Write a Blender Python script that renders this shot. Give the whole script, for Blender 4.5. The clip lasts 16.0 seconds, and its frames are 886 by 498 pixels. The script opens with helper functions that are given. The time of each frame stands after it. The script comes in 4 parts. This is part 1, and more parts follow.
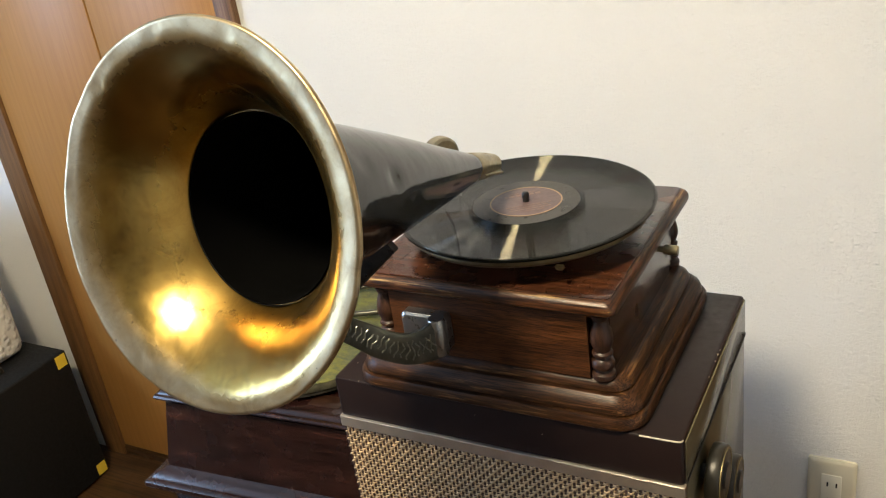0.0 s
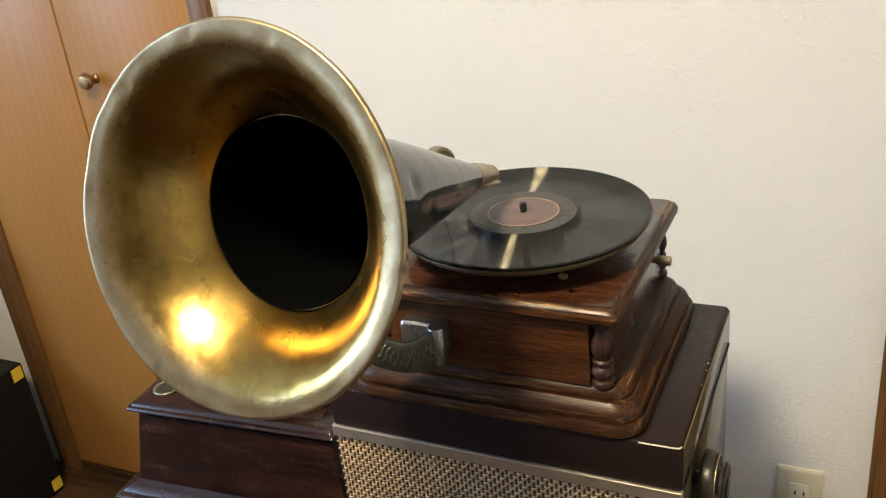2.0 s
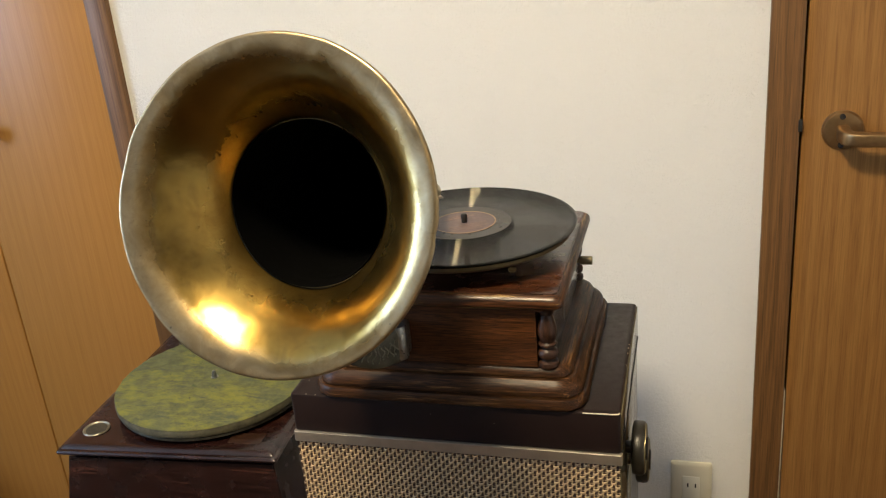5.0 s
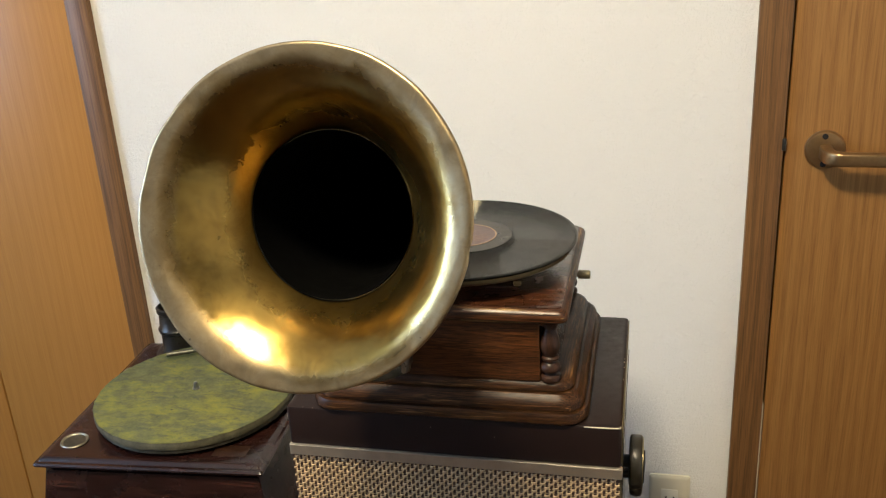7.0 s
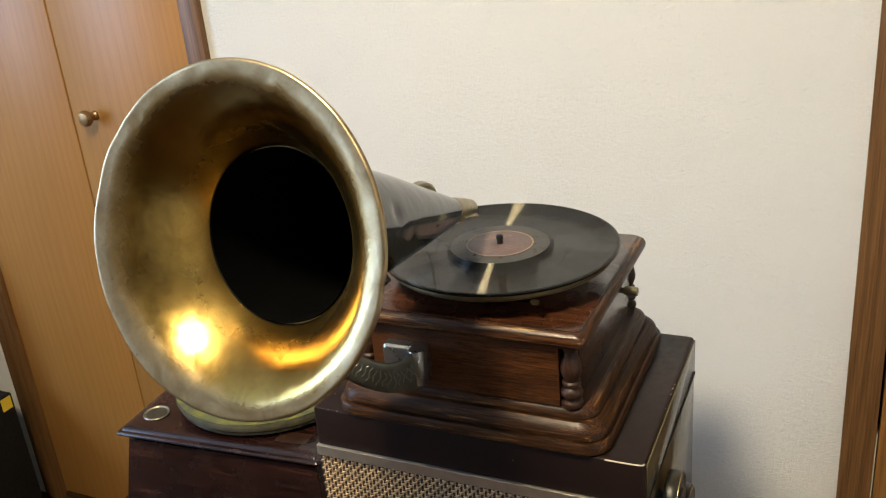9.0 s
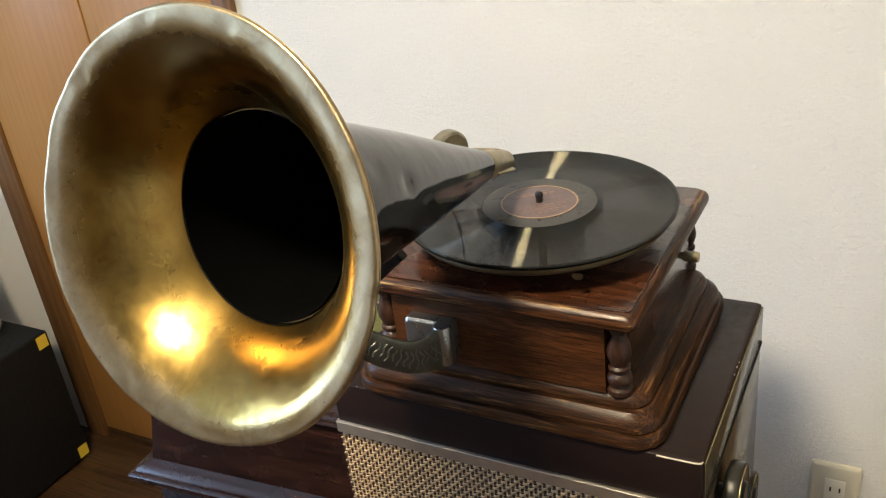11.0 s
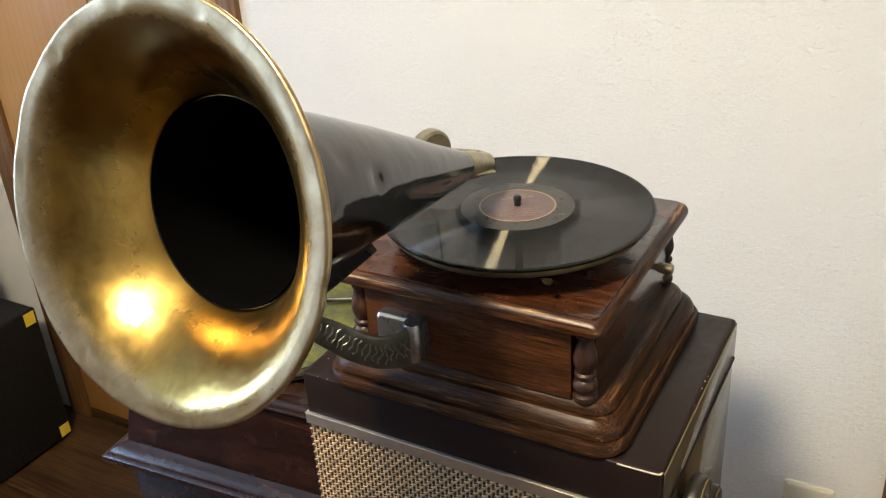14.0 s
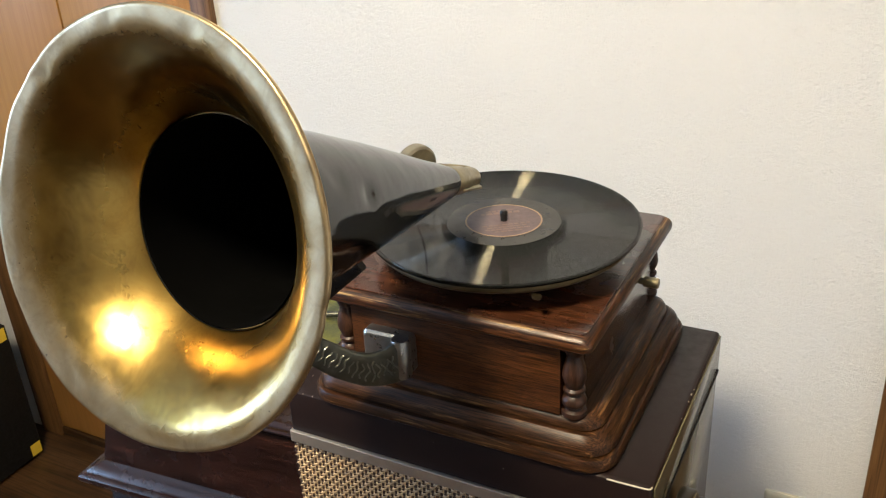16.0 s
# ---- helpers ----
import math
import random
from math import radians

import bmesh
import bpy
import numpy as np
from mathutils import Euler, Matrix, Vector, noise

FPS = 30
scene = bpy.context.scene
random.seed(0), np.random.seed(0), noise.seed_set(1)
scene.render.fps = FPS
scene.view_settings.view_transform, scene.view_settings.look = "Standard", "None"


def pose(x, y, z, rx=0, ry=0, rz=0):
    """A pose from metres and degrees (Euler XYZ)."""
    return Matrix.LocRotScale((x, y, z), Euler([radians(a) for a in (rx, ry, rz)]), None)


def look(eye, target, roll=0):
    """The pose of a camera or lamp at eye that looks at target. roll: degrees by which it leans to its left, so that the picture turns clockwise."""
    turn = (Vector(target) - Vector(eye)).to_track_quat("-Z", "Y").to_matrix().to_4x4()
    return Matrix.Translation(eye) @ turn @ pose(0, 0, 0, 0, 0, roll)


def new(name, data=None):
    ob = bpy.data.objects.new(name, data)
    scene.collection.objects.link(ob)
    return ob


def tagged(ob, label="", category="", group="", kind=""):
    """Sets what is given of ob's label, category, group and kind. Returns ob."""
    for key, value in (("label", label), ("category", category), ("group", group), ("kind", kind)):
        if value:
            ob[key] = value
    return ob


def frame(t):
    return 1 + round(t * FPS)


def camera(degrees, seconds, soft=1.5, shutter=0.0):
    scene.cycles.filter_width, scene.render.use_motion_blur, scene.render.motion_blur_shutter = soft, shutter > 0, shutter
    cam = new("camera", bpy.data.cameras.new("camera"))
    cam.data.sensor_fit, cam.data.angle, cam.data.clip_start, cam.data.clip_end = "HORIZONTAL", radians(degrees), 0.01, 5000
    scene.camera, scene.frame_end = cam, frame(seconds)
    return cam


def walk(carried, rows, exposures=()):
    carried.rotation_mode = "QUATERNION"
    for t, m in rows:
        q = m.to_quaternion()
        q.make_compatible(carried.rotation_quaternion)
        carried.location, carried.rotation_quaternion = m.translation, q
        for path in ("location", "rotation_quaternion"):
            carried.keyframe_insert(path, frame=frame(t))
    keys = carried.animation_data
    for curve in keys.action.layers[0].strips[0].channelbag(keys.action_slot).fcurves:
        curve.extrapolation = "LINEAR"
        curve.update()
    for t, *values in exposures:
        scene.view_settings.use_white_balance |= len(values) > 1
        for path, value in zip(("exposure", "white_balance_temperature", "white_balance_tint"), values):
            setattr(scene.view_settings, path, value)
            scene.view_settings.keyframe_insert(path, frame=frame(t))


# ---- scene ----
cam = camera(52.15, 16.0, 1.2)
PATH = [
    (0, (0.5302, -0.6173, 1.3557), (-0.2901, 0.7353, 0.6073), -8.73),
    (0.5, (0.5328, -0.6165, 1.3570), (-0.2870, 0.7386, 0.6125), -8.58),
    (1, (0.5284, -0.6158, 1.3548), (-0.2744, 0.7477, 0.6072), -7.93),
    (1.5, (0.5109, -0.6247, 1.3525), (-0.2616, 0.7552, 0.6031), -6.71),
    (2, (0.4876, -0.6463, 1.3589), (-0.2414, 0.7648, 0.6241), -6.65),
    (2.5, (0.4844, -0.6699, 1.3570), (-0.1696, 0.7869, 0.6412), -4.94),
    (3, (0.4963, -0.6959, 1.3629), (-0.1573, 0.7676, 0.6604), -4.77),
    (3.5, (0.4889, -0.7318, 1.3565), (-0.1353, 0.7572, 0.6814), -3.76),
    (4, (0.4551, -0.7486, 1.3552), (-0.0897, 0.7778, 0.6951), -4.67),
    (4.2, (0.4514, -0.7655, 1.3508), (-0.0790, 0.7686, 0.6968), -5.15),
    (6.5, (0.3836, -0.8064, 1.3564), (0.0098, 0.7823, 0.7251), -3.37),
    (7, (0.3815, -0.8044, 1.3569), (-0.0002, 0.7846, 0.7309), -3.39),
    (7.5, (0.3901, -0.7877, 1.3767), (-0.0375, 0.8010, 0.7804), -3.37),
    (8, (0.4323, -0.7474, 1.3784), (-0.0739, 0.8164, 0.7780), -2.50),
    (8.5, (0.4904, -0.7180, 1.3713), (-0.1118, 0.7986, 0.7390), -3.71),
    (9, (0.5199, -0.6976, 1.3681), (-0.1956, 0.7570, 0.7088), -5.42),
    (9.2, (0.5267, -0.6858, 1.3667), (-0.2289, 0.7343, 0.6778), -6.38),
    (11.3, (0.4840, -0.5677, 1.3538), (-0.3209, 0.7632, 0.5519), -6.95),
    (11.5, (0.4895, -0.5646, 1.3519), (-0.3289, 0.7556, 0.5458), -6.58),
    (12, (0.5051, -0.5488, 1.3555), (-0.3109, 0.7806, 0.5623), -5.23),
    (12.5, (0.5113, -0.5464, 1.3531), (-0.3159, 0.7705, 0.5506), -4.82),
    (13, (0.5151, -0.5559, 1.3540), (-0.3178, 0.7557, 0.5489), -4.89),
    (13.5, (0.5154, -0.5621, 1.3552), (-0.3048, 0.7610, 0.5558), -4.55),
    (14, (0.5087, -0.5685, 1.3547), (-0.2849, 0.7750, 0.5625), -4.00),
    (14.5, (0.5042, -0.5719, 1.3551), (-0.2696, 0.7878, 0.5710), -3.67),
    (15, (0.4992, -0.5717, 1.3546), (-0.2639, 0.7911, 0.5652), -3.57),
    (15.5, (0.4949, -0.5722, 1.3551), (-0.2578, 0.7982, 0.5689), -3.52),
    (16, (0.4945, -0.5708, 1.3570), (-0.2540, 0.8081, 0.5820), -3.45),
]
EXPOSURES = [(0, 0.05, 6250, 13.0), (2, 0.0, 6350, 13.0), (3, -0.1, 6503, 13.7), (3.5, -0.17, 6580, 14.0), (4, -0.27, 6630, 14.0), (4.2, -0.26, 6650, 14.0), (6.5, -0.06, 6350, 13.0), (7.5, -0.06, 6331, 13.0), (8.5, -0.15, 6312, 13.0), (9.2, -0.13, 6300, 13.0), (11.5, 0.04, 6148, 14.0), (16, 0.08, 6120, 14.0)]
walk(cam, [(t, look(eye, target, roll)) for t, eye, target, roll in PATH], EXPOSURES)

# ---- world, lamps ----
world = bpy.data.worlds.new("world")
scene.world = world
world.use_nodes = True
wn = world.node_tree
sky = wn.nodes.new("ShaderNodeTexSky")
sky.sky_type = "NISHITA"
sky.sun_disc = False
sky.sun_elevation, sky.sun_rotation = radians(35), radians(200)
wn.links.new(sky.outputs["Color"], wn.nodes["Background"].inputs["Color"])
wn.nodes["Background"].inputs["Strength"].default_value = 0.10
scene.view_settings.exposure = 0.0

LAMP = (0.06, -0.85, 2.40)      # ceiling lamp, centre of its underside
LAMP_POWER = 292.0
WINDOW = dict(x=-2.3, y0=-1.5, y1=-0.6, z0=0.9, z1=2.1)

win_light = bpy.data.lights.new("window_daylight", "AREA")
win_light.shape, win_light.size, win_light.size_y = "RECTANGLE", 0.86, 1.15
win_light.energy, win_light.color = 55.0, (0.47, 0.69, 1.0)
wl = new("window_daylight", win_light)
wl.matrix_world = look((-2.33, -1.05, 1.5), (0.0, -1.05, 1.42))


# ---- small helpers ----
def empty(name, at, label="", category="", group=""):
    ob = new(name)
    ob.empty_display_size = 0.05
    ob.matrix_basis = Matrix.Translation(at)
    return tagged(ob, label, category, group)


def part(name, bm, material, parent=None, label="", smooth=35, kind=""):
    """Links a bmesh, built in world metres, as one mesh object."""
    bmesh.ops.recalc_face_normals(bm, faces=bm.faces)
    me = bpy.data.meshes.new(name)
    bm.to_mesh(me)
    bm.free()
    if smooth:
        me.shade_smooth()
        me.set_sharp_from_angle(angle=radians(smooth))
    me.materials.append(material)
    ob = new(name, me)
    if parent is not None:
        ob.parent = parent
        top = parent.matrix_basis if parent.type == "EMPTY" else Matrix.Identity(4)
        ob.matrix_parent_inverse = top.inverted()
    return tagged(ob, label, kind=kind)


def bm_box(x0, x1, y0, y1, z0, z1, bevel=0.0, segs=2, m=None):
    bm = bmesh.new()
    bmesh.ops.create_cube(bm, size=1.0)
    for v in bm.verts:
        v.co = Vector((x0 + (v.co.x + 0.5) * (x1 - x0), y0 + (v.co.y + 0.5) * (y1 - y0), z0 + (v.co.z + 0.5) * (z1 - z0)))
    if bevel:
        bmesh.ops.bevel(bm, geom=list(bm.edges), offset=bevel, segments=segs, profile=0.5, affect="EDGES", clamp_overlap=True)
    if m is not None:
        bm.transform(m)
    return bm


def bm_lathe(profile, m=None, segs=64, close=False, bump=None):
    """Turns (radius, height) pairs about z. bump(angle, i) gives an added radius and height."""
    bm = bmesh.new()
    rings = []
    for i, (r, z) in enumerate(profile):
        if r <= 1e-6:
            rings.append([bm.verts.new((0, 0, z))])
            continue
        ring = []
        for k in range(segs):
            a = 2 * math.pi * k / segs
            dr, dz = bump(a, i) if bump else (0, 0)
            ring.append(bm.verts.new(((r + dr) * math.cos(a), (r + dr) * math.sin(a), z + dz)))
        rings.append(ring)
    pairs = list(zip(rings, rings[1:]))
    if close:
        pairs.append((rings[-1], rings[0]))
    for a, b in pairs:
        for k in range(segs):
            n = (k + 1) % segs
            if len(a) == 1 and len(b) == 1:
                continue
            if len(a) == 1:
                bm.faces.new((a[0], b[k], b[n]))
            elif len(b) == 1:
                bm.faces.new((a[k], b[0], a[n]))
            else:
                bm.faces.new((a[k], b[k], b[n], a[n]))
    if m is not None:
        bm.transform(m)
    return bm


def bm_loft(x0, x1, y0, y1, layers, m=None, steps=7):
    """A stack of rounded rectangles: layers of (z, outset, corner radius), closed at both ends."""
    bm = bmesh.new()
    rings = []
    for z, off, rad in layers:
        rad = max(rad, 0.0005)
        ring = []
        for cx, cy, a0 in ((x1 + off - rad, y1 + off - rad, 0), (x0 - off + rad, y1 + off - rad, 90), (x0 - off + rad, y0 - off + rad, 180), (x1 + off - rad, y0 - off + rad, 270)):
            for k in range(steps + 1):
                a = radians(a0 + 90 * k / steps)
                ring.append(bm.verts.new((cx + rad * math.cos(a), cy + rad * math.sin(a), z)))
        rings.append(ring)
    n = len(rings[0])
    for a, b in zip(rings, rings[1:]):
        for k in range(n):
            bm.faces.new((a[k], a[(k + 1) % n], b[(k + 1) % n], b[k]))
    bm.faces.new(rings[0])
    bm.faces.new(rings[-1])
    if m is not None:
        bm.transform(m)
    return bm


def spline(points, steps=8):
    """Points along a smooth line through the given ones."""
    ps = [Vector(p) for p in points]
    ps = [2 * ps[0] - ps[1]] + ps + [2 * ps[-1] - ps[-2]]
    out = []
    for i in range(1, len(ps) - 2):
        a, b, c, d = ps[i - 1:i + 3]
        for k in range(steps):
            t = k / steps
            out.append(0.5 * (2 * b + (c - a) * t + (2 * a - 5 * b + 4 * c - d) * t * t + (3 * b - a - 3 * c + d) * t ** 3))
    return out + [ps[-2]]


def bm_tube(points, radius, segs=8, flat=None, bm=None):
    """A tube along points; radius may be a function of 0..1. flat: (half thickness, half height) for a strap that stands upright."""
    bm = bm or bmesh.new()
    rings = []
    for i, p in enumerate(points):
        q0, q1 = points[max(i - 1, 0)], points[min(i + 1, len(points) - 1)]
        d = (q1 - q0).normalized()
        side = d.cross(Vector((0, 0, 1)))
        side = side.normalized() if side.length > 1e-4 else Vector((1, 0, 0))
        up = side.cross(d)
        r = radius(i / (len(points) - 1)) if callable(radius) else radius
        ring = []
        for k in range(segs):
            a = 2 * math.pi * (k + 0.5) / segs
            ca, sa = math.cos(a), math.sin(a)
            if flat:
                ca = math.copysign(abs(ca) ** 0.35, ca) * flat[0]
                sa = math.copysign(abs(sa) ** 0.35, sa) * flat[1]
                ring.append(bm.verts.new(p + r * (ca * side + sa * up)))
            else:
                ring.append(bm.verts.new(p + r * (ca * side + sa * up)))
        rings.append(ring)
    for a, b in zip(rings, rings[1:]):
        for k in range(segs):
            bm.faces.new((a[k], a[(k + 1) % segs], b[(k + 1) % segs], b[k]))
    bm.faces.new(rings[0])
    bm.faces.new(rings[-1][::-1])
    return bm


def along(direction, at):
    """The pose whose z axis looks along direction."""
    return Matrix.Translation(at) @ Vector(direction).to_track_quat("Z", "Y").to_matrix().to_4x4()


# ---- materials ----
class Nodes:
    def __init__(self, name):
        self.m = bpy.data.materials.new(name)
        self.m.use_nodes = True
        self.t = self.m.node_tree
        self.b = self.t.nodes["Principled BSDF"]
        self.co = self.t.nodes.new("ShaderNodeTexCoord")

    def link(self, a, b):
        self.t.links.new(a, b)

    def mapped(self, scale=(1, 1, 1), rot=(0, 0, 0), loc=(0, 0, 0)):
        n = self.t.nodes.new("ShaderNodeMapping")
        n.inputs["Scale"].default_value = scale
        n.inputs["Rotation"].default_value = [radians(r) for r in rot]
        n.inputs["Location"].default_value = loc
        self.link(self.co.outputs["Object"], n.inputs["Vector"])
        return n.outputs["Vector"]

    def noise(self, vec, scale, detail=4, rough=0.55, distort=0.0):
        n = self.t.nodes.new("ShaderNodeTexNoise")
        n.inputs["Scale"].default_value, n.inputs["Detail"].default_value = scale, detail
        n.inputs["Roughness"].default_value, n.inputs["Distortion"].default_value = rough, distort
        self.link(vec, n.inputs["Vector"])
        return n.outputs["Fac"]

    def ramp(self, fac, stops):
        n = self.t.nodes.new("ShaderNodeValToRGB")
        e = n.color_ramp.elements
        while len(e) < len(stops):
            e.new(0.5)
        for i, (p, c) in enumerate(stops):
            e[i].position = p
            e[i].color = (*c, 1) if isinstance(c, tuple) else (c, c, c, 1)
        self.link(fac, n.inputs["Fac"])
        return n.outputs["Color"]

    def mix(self, fac, a, b, mode="MIX"):
        n = self.t.nodes.new("ShaderNodeMix")
        n.data_type, n.blend_type = "RGBA", mode
        for sock, v in ((n.inputs[0], fac), (n.inputs[6], a), (n.inputs[7], b)):
            if isinstance(v, (int, float)):
                sock.default_value = (v, v, v, 1) if sock.type == "RGBA" else v
            elif isinstance(v, tuple):
                sock.default_value = (*v, 1)
            else:
                self.link(v, sock)
        return n.outputs[2]

    def bump(self, height, strength=0.3, distance=0.001, normal=None):
        n = self.t.nodes.new("ShaderNodeBump")
        n.inputs["Strength"].default_value, n.inputs["Distance"].default_value = strength, distance
        self.link(height, n.inputs["Height"])
        if normal is not None:
            self.link(normal, n.inputs["Normal"])
        return n.outputs["Normal"]

    def done(self, color=None, rough=None, metal=0.0, normal=None, coat=0.0, **more):
        for key, v in (("Base Color", color), ("Roughness", rough), ("Metallic", metal), ("Coat Weight", coat), *more.items()):
            if v is None:
                continue
            if isinstance(v, (int, float)):
                self.b.inputs[key].default_value = v
            elif isinstance(v, tuple):
                self.b.inputs[key].default_value = (*v, 1)
            else:
                self.link(v, self.b.inputs[key])
        if normal is not None:
            self.link(normal, self.b.inputs["Normal"])
        return self.m


def wood(name, dark, mid, light, axis="x", fine=1.0, rough=0.35, coat=0.0, streak=0.6, wear=None, ripple=0.3, short=1.0, spec=0.5):
    """Wood with its grain along an axis: broad figure, fine dark pores, worn patches."""
    n = Nodes(name)
    q = 0.03 * short
    if axis == "round":
        # a moulding mitred at its corners: the grain follows each length
        sep = n.t.nodes.new("ShaderNodeSeparateXYZ")
        n.link(n.t.nodes.new("ShaderNodeNewGeometry").outputs["Normal"], sep.inputs[0])
        ab = []
        for s in ("X", "Y"):
            f = n.t.nodes.new("ShaderNodeMath")
            f.operation = "ABSOLUTE"
            n.link(sep.outputs[s], f.inputs[0])
            ab.append(f.outputs[0])
        f = n.t.nodes.new("ShaderNodeMath")
        f.operation = "GREATER_THAN"
        n.link(ab[0], f.inputs[0])
        n.link(ab[1], f.inputs[1])
        along_x = n.mix(f.outputs[0], n.mapped((0.07, 1, 1)), n.mapped((1, 0.07, 1)))
        along_x2 = n.mix(f.outputs[0], n.mapped((q, 1, 1)), n.mapped((1, q, 1)))
    else:
        along_x = n.mapped({"x": (0.07, 1, 1), "y": (1, 0.07, 1), "z": (1, 1, 0.07)}[axis])
        along_x2 = n.mapped({"x": (q, 1, 1), "y": (1, q, 1), "z": (1, 1, q)}[axis])
    broad = n.noise(along_x, 38 * fine, 5, 0.6, 0.6)
    col = n.ramp(broad, [(0.28, dark), (0.5, mid), (0.75, light)])
    pores = n.noise(along_x2, 330 * fine, 3, 0.6, ripple)
    poremask = n.ramp(pores, [(0.43, 1.0 - streak), (0.55, 1.0)])
    col = n.mix(1.0, col, poremask, "MULTIPLY")
    blot = n.noise(n.mapped(), 9, 3, 0.5)
    col = n.mix(1.0, col, n.ramp(blot, [(0.3, 0.72), (0.7, 1.0)]), "MULTIPLY")
    if wear:
        w = n.ramp(n.noise(along_x, 75 * fine, 5, 0.7, 0.3), [(0.57, 0.0), (0.70, 1.0)])
        col = n.mix(w, col, wear)
    r = n.ramp(n.noise(n.mapped(), 30, 4, 0.6), [(0.3, rough * 0.8), (0.7, min(1.0, rough * 1.3))])
    return n.done(col, r, 0.0, n.bump(pores, 0.25, 0.0006), coat, **{"Coat Roughness": 0.15, "Specular IOR Level": spec})


def plain(name, color, rough=0.5, metal=0.0, vary=0.25, scale=25, bump=0.0, bump_scale=300, **more):
    n = Nodes(name)
    c2 = tuple(v * (1 - vary) for v in color)
    col = n.ramp(n.noise(n.mapped(), scale, 5, 0.6), [(0.3, c2), (0.7, color)])
    rr = n.ramp(n.noise(n.mapped(), scale * 2.3, 4, 0.6), [(0.3, rough * 0.85), (0.7, min(1.0, rough * 1.2))])
    nor = n.bump(n.noise(n.mapped(), bump_scale, 3), bump, 0.0008) if bump else None
    return n.done(col, rr, metal, nor, **more)


def wallpaper():
    """Embossed white paper: plaster grain with short curled raised strokes here and there."""
    n = Nodes("textured_wallpaper")
    grain = n.noise(n.mapped(), 150, 6, 0.7, 0.5)
    h = n.ramp(grain, [(0.32, 0.0), (0.68, 1.0)])
    for shift, size in ((0, 115), (5, 185)):
        line = n.noise(n.mapped((1, 1, 1), (0, 0, 0), (shift, 0, 2 * shift)), size, 2, 0.5, 0.3)
        ridge = n.ramp(line, [(0.465, 0.0), (0.50, 1.0), (0.535, 0.0)])
        mask = n.ramp(n.noise(n.mapped((1, 1, 1), (0, 0, 0), (7 + shift, 0, 0)), size * 0.7, 2), [(0.47, 0.0), (0.56, 1.0)])
        h = n.mix(0.45, h, n.mix(1.0, ridge, mask, "MULTIPLY"), "SCREEN")
    col = n.ramp(n.noise(n.mapped(), 2.5, 3), [(0.3, (0.78, 0.765, 0.73)), (0.7, (0.81, 0.795, 0.76))])
    return n.done(col, 0.72, 0.0, n.bump(h, 0.80, 0.0018))


def veneer(name, dark, mid, light, rough=0.4):
    """Printed oak veneer: upright grain with long arched figure."""
    n = Nodes(name)
    w = n.t.nodes.new("ShaderNodeTexWave")
    w.wave_type, w.bands_direction = "BANDS", "X"
    w.inputs["Scale"].default_value, w.inputs["Distortion"].default_value = 16.0, 14.0
    w.inputs["Detail"].default_value, w.inputs["Detail Scale"].default_value = 2.0, 0.6
    n.link(n.mapped((1.0, 1.0, 0.10)), w.inputs["Vector"])
    streak = n.noise(n.mapped((1, 1, 0.022)), 520, 4, 0.65, 0.3)
    col = n.ramp(streak, [(0.3, dark), (0.52, mid), (0.75, light)])
    col = n.mix(0.24, col, n.ramp(w.outputs["Fac"], [(0.15, dark), (0.6, light)]))
    big = n.noise(n.mapped((1, 1, 0.35)), 2.2, 2)
    col = n.mix(1.0, col, n.ramp(big, [(0.3, 0.86), (0.7, 1.0)]), "MULTIPLY")
    return n.done(col, rough, 0.0, n.bump(streak, 0.2, 0.0005))


M = {}
M["wall"] = wallpaper()
M["dim"] = plain("dim_unseen_wall", (0.30, 0.25, 0.18), 0.8, vary=0.1, scale=3)
M["ceiling"] = plain("ceiling_paper", (0.78, 0.76, 0.72), 0.8, vary=0.04, scale=6, bump=0.3, bump_scale=180)
M["closet"] = veneer("closet_oak", (0.355, 0.160, 0.036), (0.405, 0.190, 0.045), (0.44, 0.215, 0.054))
M["door"] = veneer("door_oak", (0.19, 0.086, 0.022), (0.295, 0.140, 0.039), (0.36, 0.182, 0.056))
M["frame"] = veneer("frame_oak", (0.07, 0.031, 0.010), (0.165, 0.078, 0.025), (0.23, 0.115, 0.040), 0.45)
M["floor"] = wood("floor_boards", (0.045, 0.021, 0.008), (0.072, 0.035, 0.013), (0.10, 0.052, 0.02), "x", 0.5, 0.4)
M["gap"] = plain("dark_gap", (0.012, 0.009, 0.007), 0.8)
M["oak"] = wood("stained_oak", (0.050, 0.0165, 0.0050), (0.082, 0.028, 0.0080), (0.118, 0.043, 0.0125), "x", 3.8, 0.40, 0.05, 0.80, ripple=1.0, short=1.0, spec=0.28)
M["oak_y"] = wood("stained_oak_side", (0.032, 0.011, 0.005), (0.062, 0.022, 0.009), (0.095, 0.036, 0.014), "y", 1.2, 0.22, 0.45, 0.7, spec=0.35)
M["oak_lid"] = wood("varnished_lid", (0.035, 0.011, 0.005), (0.065, 0.022, 0.009), (0.095, 0.034, 0.014), "x", 1.3, 0.26, 0.3, 0.7)
M["oak_mould"] = wood("worn_oak_moulding", (0.024, 0.0090, 0.0034), (0.058, 0.023, 0.0080), (0.10, 0.042, 0.0140), "round", 3.0, 0.38, 0.0, 0.78, wear=(0.20, 0.10, 0.036), short=1.2, spec=0.24)
M["lid_edge"] = wood("rubbed_lid_edge", (0.030, 0.010, 0.004), (0.075, 0.027, 0.009), (0.13, 0.055, 0.017), "round", 2.0, 0.34, 0.0, 0.85, wear=(0.40, 0.25, 0.09), short=1.6, spec=0.40)
